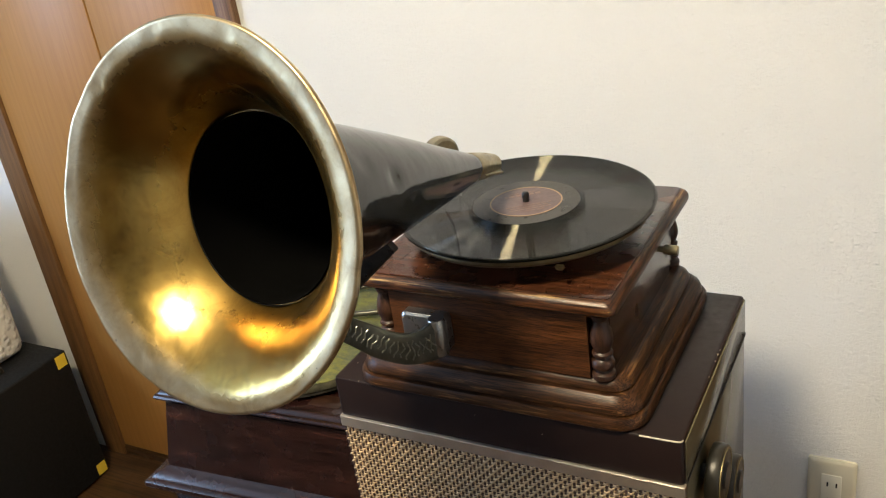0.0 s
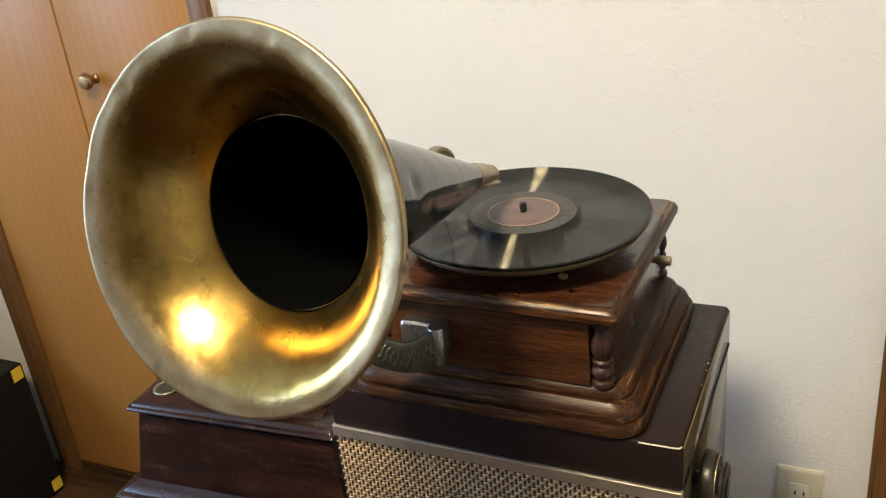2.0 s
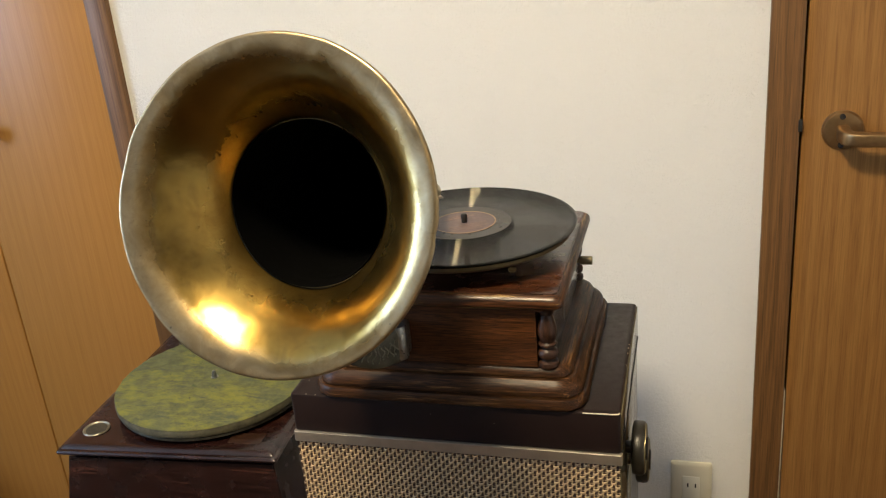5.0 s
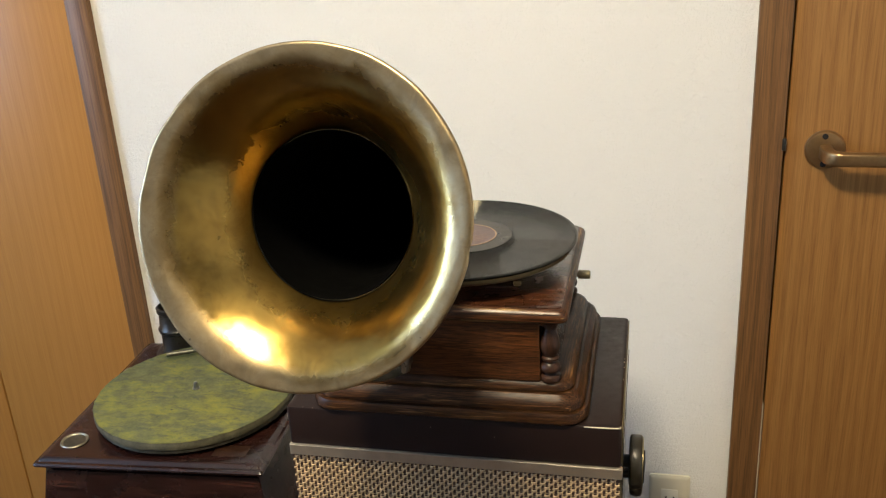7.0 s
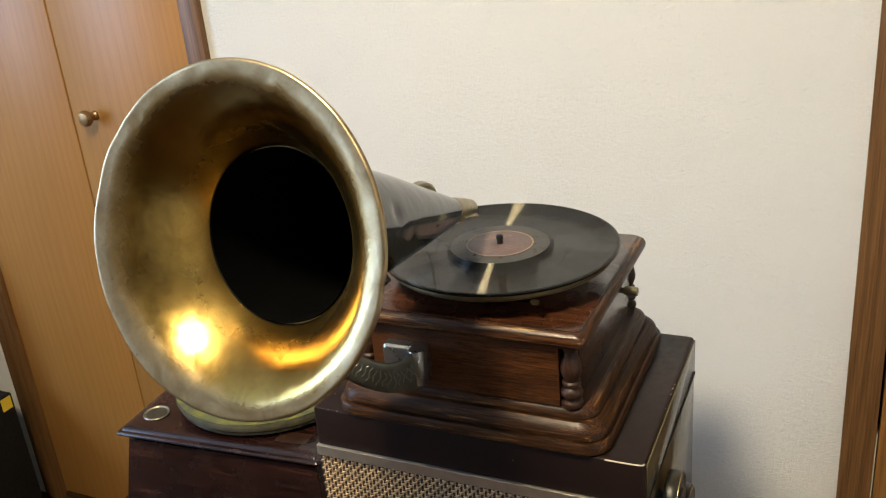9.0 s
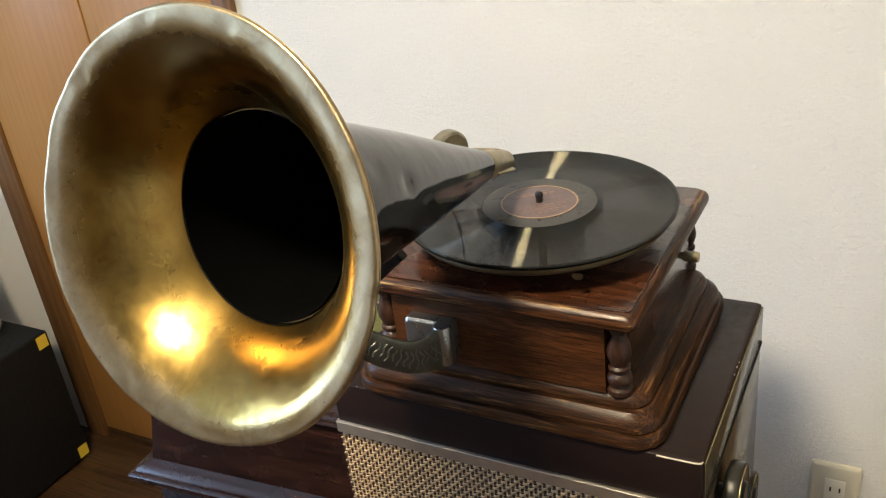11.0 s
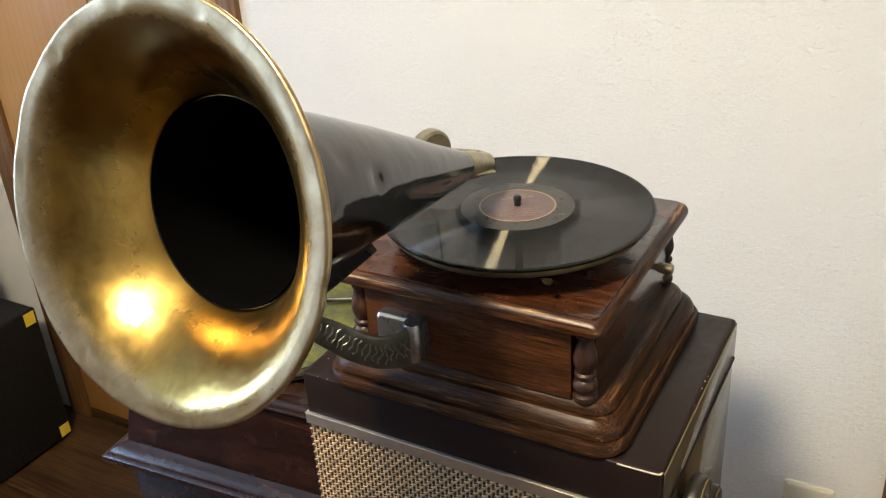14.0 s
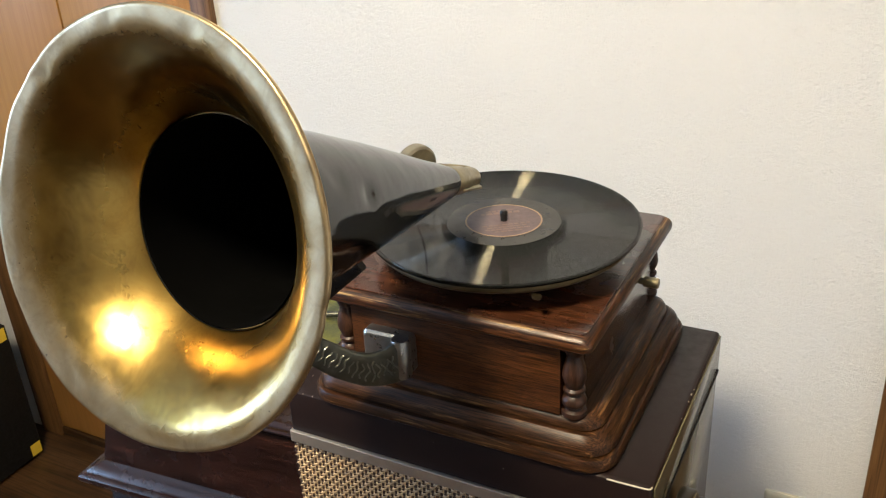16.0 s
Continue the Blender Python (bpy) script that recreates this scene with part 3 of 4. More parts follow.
part("trim_strip", bm_loft(-0.0005, RW + 0.0015, -0.0035, 0.004, [(0.7905, 0.0, 0.002), (0.8022, 0.0, 0.002), (0.8028, -0.001, 0.001)]), M["alu"], radio, "pale metal trim strip")
part("trim_strip", bm_loft(-0.003, RW + 0.003, -0.0045, 0.004, [(RB + 0.004, 0.0, 0.002), (RB + 0.016, 0.0, 0.002)]), M["alu"], radio, "pale metal trim strip")
cloth = part("grille_backing", bm_box(0.002, RW - 0.002, 0.003, 0.012, RB + 0.017, 0.790), M["cloth_back"], radio)
part("worn_edge", bm_tube(spline([(0.325, 0.0002, 0.8487), (0.345, -0.0002, 0.8492), (0.3595, 0.0006, 0.8492), (0.3622, 0.004, 0.8490)], 4), 0.0008, 6), M["worn"], radio, "bare worn edge")
rng = random.Random(4)
for cx, cy, cz, s in ((0.3615, 0.130, 0.8495, 0.0022), (0.3612, 0.142, 0.8497, 0.0028), (0.3616, 0.151, 0.8493, 0.0018), (0.3617, 0.103, 0.8492, 0.0014), (0.031, 0.0012, 0.8493, 0.0016), (0.020, 0.001, 0.8494, 0.0011), (0.012, 0.030, 0.8501, 0.0012), (0.232, -0.0002, 0.829, 0.0011), (0.163, -0.0002, 0.836, 0.0009)):
    bmc = bmesh.new()
    bmesh.ops.create_icosphere(bmc, subdivisions=1, radius=s * 0.65)
    for v in bmc.verts:
        v.co = Vector((cx + v.co.x * rng.uniform(0.3, 0.6), cy + v.co.y * rng.uniform(0.7, 1.4), cz + v.co.z * 0.35))
    part("paint_chip", bmc, M["worn"], radio)

# woven grille cloth: wavy straw threads over upright brown ones
def weave(x0, x1, z0, z1, row, col):
    verts, faces = [], []
    nrow, ncol = int((z1 - z0) / row), int((x1 - x0) / col)
    for r in range(nrow):
        z = z0 + (r + 0.5) * row
        for c in range(ncol + 1):
            if (c + r) % 2:
                continue
            # one raised float of thread, slanting a little, that dives at both ends
            xa = x0 + (c - 0.85) * col
            xb = xa + col * 1.7
            base = len(verts)
            for k in range(5):
                t = k / 4
                x = min(max(xa + (xb - xa) * t, x0), x1)
                y = 0.0022 - 0.0034 * math.sin(math.pi * t) ** 0.7
                zz = z + (t - 0.5) * row * 0.35
                h = row * 0.18
                verts += [(x, y + 0.0012, zz - h), (x, y, zz - h * 0.5), (x, y, zz + h * 0.5), (x, y + 0.0012, zz + h)]
            for k in range(4):
                for e in range(3):
                    a = base + k * 4 + e
                    faces.append((a, a + 1, a + 5, a + 4))
    # thin straight thread between the rows
    for r in range(nrow + 1):
        z = z0 + r * row
        base = len(verts)
        for x in (x0, x1):
            verts += [(x, 0.0014, z - row * 0.05), (x, 0.0006, z), (x, 0.0014, z + row * 0.05)]
        faces += [(base, base + 1, base + 4, base + 3), (base + 1, base + 2, base + 5, base + 4)]
    # upright threads between the floats
    for c in range(ncol + 1):
        x = x0 + (c - 0.5) * col
        if x < x0 + 0.001:
            continue
        base = len(verts)
        for z in (z0, z1):
            verts += [(x - col * 0.12, 0.0016, z), (x, 0.0007, z), (x + col * 0.12, 0.0016, z)]
        faces += [(base, base + 1, base + 4, base + 3), (base + 1, base + 2, base + 5, base + 4)]
    return verts, faces


def mesh_part(name, verts, faces, mat_, parent, kind="stuff", label=""):
    me = bpy.data.meshes.new(name)
    me.from_pydata(verts, [], faces)
    me.shade_smooth()
    me.materials.append(mat_)
    ob = new(name, me)
    ob.parent = parent
    return tagged(ob, label, kind=kind)


mesh_part("straw_weave", *weave(0.001, RW - 0.001, RB + 0.018, 0.7895, 0.0050, 0.0046), M["straw"], cloth, label="straw coloured woven threads")
vv, ff = [], []
ncol = int((RW - 0.002) / 0.0046)
for c in range(ncol + 1):
    x = 0.001 + c * 0.0046
    b0 = len(vv)
    nz = 56
    for k in range(nz + 1):
        z = RB + 0.018 + (0.7895 - RB - 0.018) * k / nz
        y = 0.0016 + 0.0007 * (-1) ** (k + c)
        for dx, dy in ((-0.0014, 0.001), (-0.0007, -0.0006), (0.0007, -0.0006), (0.0014, 0.001)):
            vv.append((x + dx, y + dy, z))
    for k in range(nz):
        for e in range(3):
            a = b0 + k * 4 + e
            ff.append((a, a + 1, a + 5, a + 4))
mesh_part("brown_weave", vv, ff, M["brown_thread"], cloth, label="dark brown upright threads")

# dial on the cabinet's side
def tuning_dial(y, z, r):
    dm = along((1, 0, 0), (RW, y, z))
    dial = part("dial_knob", bm_lathe([(0.0, 0.0), (0.007, 0.0), (0.007, 0.007), (r - 0.005, 0.007), (r - 0.001, 0.0082), (r, 0.011), (r, 0.0190), (r - 0.0012, 0.0208), (r - 0.004, 0.0215), (0.0, 0.0215)], dm, 64), M["dial"], radio, "olive black tuning dial")
    part("dial_ring", bm_lathe([(r - 0.0048, 0.0216), (r - 0.0026, 0.0214), (r - 0.0026, 0.0222), (r - 0.0048, 0.0222)], dm, 64, True), M["dial_ring"], dial)
    part("dial_hub", bm_lathe([(0.0, 0.0216), (r * 0.45, 0.0216), (r * 0.43, 0.0240), (0.0, 0.0245)], dm, 40), M["black_plastic"], dial)
    for k, w in ((0, 0.003), (1, 0.004), (2, 0.003)):
        mark = bm_box(-0.0012, 0.0012, -0.0004, 0.0004, -w / 2, w / 2, 0, m=dm @ pose(0, 0, 0.0150) @ Matrix.Rotation(radians(150 + 14 * k), 4, "Z") @ Matrix.Translation((0, r + 0.0002, 0)))
        part("dial_mark", mark, M["dial_ring"], dial)


tuning_dial(0.064, 0.769, 0.0295)
tuning_dial(0.125, 0.712, 0.0270)

# ---- the horn gramophone ----
gram = empty("gramophone", (0.19, 0.125, RT), "antique oak gramophone with brass bell horn, on the radio cabinet", "gramophone")
BX0, BX1, BY0, BY1 = 0.029, 0.329, -0.005, 0.262
Z = RT + 0.0005
part("base", bm_loft(BX0, BX1, BY0, BY1, [(Z, -0.002, 0.026), (Z + 0.002, 0.0, 0.028), (Z + 0.010, 0.0, 0.028), (Z + 0.0125, -0.0015, 0.027), (Z + 0.0128, -0.0062, 0.024), (Z + 0.0140, -0.0062, 0.024), (Z + 0.0143, -0.0042, 0.026),
    (Z + 0.019, -0.0045, 0.026), (Z + 0.024, -0.0065, 0.025), (Z + 0.028, -0.0105, 0.023), (Z + 0.0295, -0.0122, 0.022), (Z + 0.0298, -0.0170, 0.019), (Z + 0.0311, -0.0170, 0.019), (Z + 0.0314, -0.0152, 0.021),
    (Z + 0.0345, -0.0155, 0.021), (Z + 0.0385, -0.0175, 0.019), (Z + 0.0415, -0.0215, 0.016), (Z + 0.0425, -0.025, 0.014)]), M["oak_mould"], gram, "worn stepped oak base moulding")
CX0, CX1, CY0, CY1, NT = 0.0610, 0.2985, 0.0105, 0.248, 0.0145
ZC0, ZC1 = RT + 0.0425, 0.957


def notched(x0, x1, y0, y1, n, z0, z1):
    bm = bmesh.new()
    ring = [(x0 + n, y0), (x1 - n, y0), (x1 - n, y0 + n), (x1, y0 + n), (x1, y1 - n), (x1 - n, y1 - n), (x1 - n, y1), (x0 + n, y1), (x0 + n, y1 - n), (x0, y1 - n), (x0, y0 + n), (x0 + n, y0 + n)]
    lo = [bm.verts.new((x, y, z0)) for x, y in ring]
    hi = [bm.verts.new((x, y, z1)) for x, y in ring]
    bm.faces.new(lo[::-1])
    bm.faces.new(hi)
    for k in range(12):
        bm.faces.new((lo[k], lo[(k + 1) % 12], hi[(k + 1) % 12], hi[k]))
    return bm


INS = 0.0045
case = part("case", notched(CX0 + INS, CX1 - INS, CY0 + 0.0015, CY1 - INS, NT, ZC0, ZC1), M["oak"], gram, "quarter-sawn stained oak case", smooth=0)
for sx in (0, 1):
    x = CX1 - INS - 0.0002 if sx else CX0 + INS - 0.0008
    part("side_veneer", bm_box(x, x + 0.001, CY0 + NT + 0.003, CY1 - INS - NT - 0.001, ZC0 + 0.0005, ZC1 - 0.0005), M["oak_y"], case, smooth=0)
PROF = [(0.0, 0.0), (0.0092, 0.0), (0.0096, 0.002), (0.0092, 0.0045), (0.0070, 0.006), (0.0066, 0.008), (0.0088, 0.0105), (0.0094, 0.0135), (0.0086, 0.017), (0.0062, 0.0195), (0.0060, 0.0215),
        (0.0082, 0.0232), (0.0082, 0.0252), (0.0064, 0.0268), (0.0072, 0.030), (0.0088, 0.035), (0.0090, 0.040), (0.0080, 0.046), (0.0062, 0.053), (0.0056, 0.057), (0.0070, 0.060), (0.0078, 0.0635), (0.0, 0.0638)]
for x in (CX0 + 0.0092, CX1 - 0.0092):
    for y in (CY0 + 0.0092, CY1 - 0.0092):
        part("column", bm_lathe([(r * 1.14, z * (ZC1 - ZC0) / 0.0638) for r, z in PROF], Matrix.Translation((x, y, ZC0)), 28), M["turned"], gram, "turned corner column")
LX0, LX1, LY0, LY1 = 0.0505, 0.309, 0.001, 0.257
part("lid", bm_loft(LX0, LX1, LY0, LY1, [(0.955, -0.012, 0.006), (0.9575, -0.011, 0.006), (0.961, -0.0065, 0.007), (0.9625, -0.0025, 0.008), (0.9645, -0.0004, 0.008), (0.967, 0.0, 0.008), (0.9705, -0.0003, 0.008),
    (0.9735, -0.0018, 0.008), (0.9755, -0.0045, 0.007), (0.9762, -0.006, 0.007)]), M["lid_edge"], gram, "rounded worn lid edge")
part("lid_top", bm_loft(LX0, LX1, LY0, LY1, [(0.9740, -0.0068, 0.007), (0.9772, -0.0068, 0.007), (0.9776, -0.0076, 0.006)]), M["oak_lid"], gram, "glossy red-brown lid top")

# brass winding pin on the side
pm = along((1, 0, 0), (0.291, 0.158, 0.951))
part("pin", bm_lathe([(0.0, 0.0), (0.003, 0.0), (0.003, 0.016), (0.0048, 0.0165), (0.0050, 0.018), (0.0050, 0.0285), (0.0044, 0.0300), (0.0, 0.0303)], pm, 24), M["brass_small"], gram, "brass brake pin")

# turntable
TC = (0.186, 0.117)
tt = part("turntable", bm_lathe([(0.0, 0.999), (0.112, 0.999), (0.1175, 1), (0.1190, 1.0015), (0.1192, 1.0045), (0.1180, 1.0065), (0.0, 1.0065)], Matrix.Translation((*TC, 0)), 96), M["dark_brass"], gram, "round metal turntable")
part("turntable_hub", bm_lathe([(0.0, 0.9778), (0.022, 0.9778), (0.018, 0.9988), (0.0, 0.9988)], Matrix.Translation((*TC, 0)), 32), M["pewter"], tt)
part("brake_lug", bm_loft(0.254, 0.262, 0.014, 0.019, [(0.9965, -0.001, 0.002), (0.998, 0, 0.002), (1.0002, 0, 0.002)]), M["dark_brass"], tt, "small brass brake lug")

# horn
TIP, AX = Vector(HORN_TIP), Vector(HORN_AXIS)
HM = along(AX, TIP)


BM = along(BELL_AXIS, THROAT)


def round_angle(x, z):
    """The turn about the bell's axis at which a sideways and upward direction lies."""
    v = BM.to_3x3().inverted() @ Vector((x, 0, z))
    return math.atan2(v.y, v.x)


# turn, width of turn, place between throat and lip, width of that, depth
KNOCKS = [(round_angle(-0.69, 0.72), 0.055, 0.86, 0.10, 0.0030), (round_angle(-0.78, 0.62), 0.10, 1.0, 0.12, 0.0010), (round_angle(-0.22, 0.97), 0.045, 0.84, 0.08, 0.0016), (round_angle(0.30, 0.95), 0.06, 0.85, 0.10, 0.0014),
          (round_angle(0.99, -0.12), 0.045, 1.0, 0.10, 0.0014), (round_angle(-0.95, 0.25), 0.16, 1.0, 0.15, 0.0012), (round_angle(-0.55, -0.80), 0.09, 0.75, 0.15, 0.0012)]


def dents(a, w):
    q = noise.noise(Vector((1.7 * math.cos(a), 1.7 * math.sin(a), 4 * w)))
    q2 = noise.noise(Vector((5 * math.cos(a), 5 * math.sin(a), 8 * w + 7)))
    dr, dz = (0.0010 * q + 0.0003 * q2) * w, (0.0012 * q + 0.0003 * q2) * w
    for a0, wide, w0, long, deep in KNOCKS:
        g = deep * math.exp(-(((a - a0 + math.pi) % (2 * math.pi) - math.pi) / wide) ** 2 - ((w - w0) / long) ** 2)
        dr, dz = dr - g, dz - 0.5 * g
    return dr, dz


# the bell's section: steep at the throat, almost flat at the lip, with a small rolled bead
SLOPE_AT = (0, 0.11, 0.29, 0.46, 0.61, 0.69, 0.79, 0.88, 1)
SLOPE = (2.2, 1.65, 1.2, 0.97, 0.79, 0.68, 0.43, 0.21, 0.08)
BELL, N = [], 40
z = 0.0
for k in range(N + 1):
    w = k / N
    BELL.append((0.0627 + 0.0572 * w, z))
    z += 0.0572 / N * float(np.interp(w + 0.5 / N, SLOPE_AT, SLOPE)) * (k < N)
LIP_Z = BELL[-1][1]
BELL += [(0.1207, LIP_Z - 0.0003), (0.1213, LIP_Z - 0.0010), (0.1214, LIP_Z - 0.0020), (0.1208, LIP_Z - 0.0028)]
CONE = [(r, 0.056 + (z - 0.052) * 1.154) for r, z in ((0.0130, 0.052), (0.0150, 0.060), (0.0225, 0.098), (0.0315, 0.143), (0.0410, 0.193), (0.0500, 0.243), (0.0575, 0.289), (0.0627, 0.3215))]
CONE_KNOCKS = [(Vector((0.204, -0.128, 1.137)), 0.007, 0.0024), (Vector((0.200, -0.165, 1.158)), 0.007, 0.0018), (Vector((0.175, -0.05, 1.115)), 0.010, 0.0006), (Vector((0.20, -0.10, 1.105)), 0.008, 0.0007)]


def bent_cone(inset):
    """The horn's black cone, knocked here and there; its wide end leans to meet the bell."""
    rings = []
    for (r0, z0), (r1, z1) in zip(CONE, CONE[1:]):
        rings += [(r0 + (r1 - r0) * k / 8 - inset, z0 + (z1 - z0) * k / 8) for k in range(8)]
    rings.append((CONE[-1][0] - inset, CONE[-1][1]))
    bm = bm_lathe(rings, HM, 128)
    lean = Vector(BELL_AXIS)
    for v in bm.verts:
        d = (v.co - TIP).dot(AX)
        mid = TIP + AX * d
        w = max(0.0, (d - 0.25) / 0.117) ** 2
        out = (v.co - mid)
        v.co -= AX * (out.dot(lean) / lean.dot(AX)) * w
        q = noise.noise(v.co * 22)
        v.co += out.normalized() * 0.0004 * q * min(1.0, d / 0.1) * (1 - min(1.0, w))
        for at, wide, deep in CONE_KNOCKS:
            v.co -= out.normalized() * deep * math.exp(-((v.co - at).length / wide) ** 2)
    return bm


horn = part("horn", bent_cone(0.0), M["enamel"], gram, "dented black enamelled conical horn", smooth=60)
part("horn_lining", bent_cone(0.0012), M["inner"], horn, "inside of the horn, blackened with the throat's shade", smooth=60)

RIM_SHIFT = Vector((-0.0035, 0.0005, 0.0))


def bent_bell():
    """The old bell is knocked out of true: its lip sits off the axis and is slightly oval."""
    outer = [(r + 0.0003, z - 0.0012) for r, z in reversed(BELL[:-2])]
    ws = [(r - 0.0627) / 0.0587 for r, z in BELL + outer]
    bm = bm_lathe(BELL + outer, None, 200, True, bump=lambda a, i: dents(a, ws[i]))
    inv = BM.to_3x3().inverted()
    shift = inv @ RIM_SHIFT
    left = Vector(BELL_AXIS).cross(Vector((0, 0, 1))).normalized()
    ex, ey = inv @ left, inv @ left.cross(Vector(BELL_AXIS))
    for v in bm.verts:
        w = max(0.0, (math.hypot(v.co.x, v.co.y) - 0.0627) / 0.0587)
        t = math.atan2(v.co.dot(ey), v.co.dot(ex))
        k = 1 + w * (0.0145 * math.cos(2 * t) - 0.0235 * math.sin(2 * t))
        v.co = Vector((v.co.x * k + w * shift.x, v.co.y * k + w * shift.y, v.co.z))
    bm.transform(BM)
    return bm


part("bell", bent_bell(), M["brass"], horn, "dented tarnished brass bell with pale rubbed lip", smooth=80)
part("bell_seam", bm_lathe([(0.0619, -0.0006), (0.0627, -0.0004), (0.0628, 0.0005), (0.0620, 0.0005)], BM, 96, True), M["bright_brass"], horn, "thin bright brass seam ring")
part("collar", bm_lathe([(0.0092, 0.006), (0.0100, 0.006), (0.0108, 0.011), (0.0114, 0.028), (0.0126, 0.031), (0.0133, 0.052), (0.0139, 0.056), (0.0132, 0.060), (0.0115, 0.052)], HM, 48, True), M["brass_small"], horn, "old brass collar")
clamp_turn = (HM.to_3x3().inverted() @ Vector((0.86, 0.0, -0.5)))
part("clamp_lip", bm_box(0.0100, 0.0148, -0.0010, 0.0010, 0.008, 0.048, 0.0005, m=HM @ Matrix.Rotation(math.atan2(clamp_turn.y, clamp_turn.x), 4, "Z")), M["brass_small"], horn, "pinched brass clamp lip")
elbow = spline([TIP + AX * 0.03, TIP + AX * 0.014, TIP + Vector((-0.008, 0.002, 0.001)), TIP + Vector((-0.022, -0.006, 0.004)), Vector((0.103, 0.117, 1.048))], 6)
part("elbow", bm_tube(elbow, 0.0085, 16), M["brass_small"], horn)
sm = along((-0.93, 0.35, 0.1), (0.098, 0.115, 1.0515))
sb = part("soundbox", bm_lathe([(0.0, -0.006), (0.0205, -0.006), (0.0228, -0.004), (0.0233, 0.0), (0.0228, 0.005), (0.019, 0.007), (0.0, 0.007)], sm, 48), M["soundbox"], horn, "round dull metal soundbox")
part("needle", bm_tube([Vector((0.108, 0.114, 1.038)), Vector((0.112, 0.118, 1.022)), Vector((0.114, 0.120, 1.0109))], lambda t: 0.0022 - 0.0016 * t, 10), M["steel"], sb)

# bracket that carries the horn
brk = part("bracket_plate", bm_loft(0.098, 0.146, 0.904, 0.942, [(-0.001, 0.0, 0.005), (0.009, 0.0, 0.005), (0.0115, -0.002, 0.004), (0.012, -0.004, 0.003)], Matrix(((1, 0, 0, 0), (0, 0, -1, CY0), (0, 1, 0, 0), (0, 0, 0, 1)))), M["steel"], gram, "worn steel bracket plate")
part("hinge_barrel", bm_lathe([(0.0, 0.0), (0.0075, 0.0), (0.0085, 0.002), (0.0085, 0.036), (0.0075, 0.038), (0.0, 0.038)], Matrix.Translation((0.1385, -0.003, 0.9045)), 24), M["steel"], brk)
arm_pts = spline([(0.141, -0.006, 0.923), (0.131, -0.014, 0.919), (0.117, -0.025, 0.919), (0.101, -0.037, 0.928), (0.090, -0.052, 0.945), (0.0845, -0.070, 0.963), (0.083, -0.086, 0.978)], 8)
arm = part("bracket_arm", bm_tube(arm_pts, lambda t: 1.0 - 0.52 * t, 16, (0.0035, 0.0195)), M["pewter"], brk, "cast arm with scroll relief")
scroll = bmesh.new()
rs = random.Random(12)
for i in range(4, 46, 2):
    p = arm_pts[i]
    d = (arm_pts[i + 1] - arm_pts[i - 1]).normalized()
    side = d.cross(Vector((0, 0, 1))).normalized()
    if side.y > 0:
        side = -side
    up = side.cross(d)
    up = up if up.z > 0 else -up
    s = 1.0 - 0.52 * i / len(arm_pts)
    # one upright wavering stroke of the cast ornament
    ph, amp, top = rs.uniform(0, 6.28), rs.uniform(0.0010, 0.0021), rs.uniform(0.008, 0.0125)
    low = rs.uniform(-0.0125, -0.006)
    stroke = [p + side * (0.0034 * s) + s * (d * amp * math.sin(ph + 7.5 * k / 10) + up * (low + (top - low) * k / 10)) for k in range(11)]
    bm_tube(stroke, 0.0008, 6, bm=scroll)
part("scroll_relief", scroll, M["pewter_high"], arm, "raised scroll ornament", kind="stuff")
cradle = spline([(0.083, -0.086, 0.978), (0.085, -0.094, 0.990), (0.094, -0.094, 1.003), (0.108, -0.092, 1.016), (0.128, -0.089, 1.033), (0.148, -0.087, 1.050), (0.162, -0.086, 1.061)], 7)
part("cradle", bm_tube(cradle, lambda t: 1.0 - 0.35 * t ** 3, 14, (0.0058, 0.0098)), M["dark_iron"], brk, "dark metal horn cradle")

# record
record = empty("record", (*TC, 1.0065), "black shellac record with plum label on the turntable", "record")
RM = Matrix.Translation((*TC, 0))
groove = part("disc", bm_lathe([(0.0522, 1.0108), (0.1207, 1.0108), (0.1215, 1.01085), (0.1230, 1.0113), (0.1240, 1.0109), (0.1243, 1.0098), (0.1238, 1.0082), (0.1220, 1.007), (0.0, 1.0068), (0.0, 1.0102), (0.0522, 1.0102)], segs=128), M["shellac"], record, smooth=3)
groove.matrix_parent_inverse = Matrix.Identity(4)
groove.location = (0, 0, -1.0065)
part("runout", bm_lathe([(0.0, 1.0104), (0.0521, 1.0104), (0.0520, 1.01105), (0.0, 1.01110)], RM, 96), M["runout"], record)
lab = part("label", bm_lathe([(0.0, 1.0110), (0.0355, 1.0110), (0.0355, 1.0114), (0.0, 1.0114)], RM, 72), M["label"], record, "plum paper label with gold print")
part("gold_ring", bm_lathe([(0.0338, 1.0113), (0.0352, 1.0113), (0.0352, 1.0116), (0.0338, 1.0116)], RM, 72, True), M["gold"], lab)
rng = random.Random(9)
for yy, half, hh in ((0.021, 0.013, 0.0012), (0.016, 0.018, 0.0022), (-0.010, 0.022, 0.0010), (-0.0145, 0.018, 0.0009), (-0.019, 0.020, 0.0009), (-0.0235, 0.012, 0.0008)):
    x = -half
    while x < half:
        w = rng.uniform(0.003, 0.007)
        x2 = min(x + w, half)
        m_ = RM @ Matrix.Rotation(radians(35), 4, "Z")
        part("print_bar", bm_box(x, x2, yy - hh, yy + hh, 1.0113, 1.0116, m=m_), M["print"], lab, smooth=0)
        x = x2 + rng.uniform(0.001, 0.002)
part("spindle", bm_lathe([(0.0, 1.002), (0.0033, 1.002), (0.0033, 1.0155), (0.0037, 1.0165), (0.0037, 1.0195), (0.0026, 1.0215), (0.0, 1.022)], RM, 20), M["bakelite"], tt, "dark spindle")

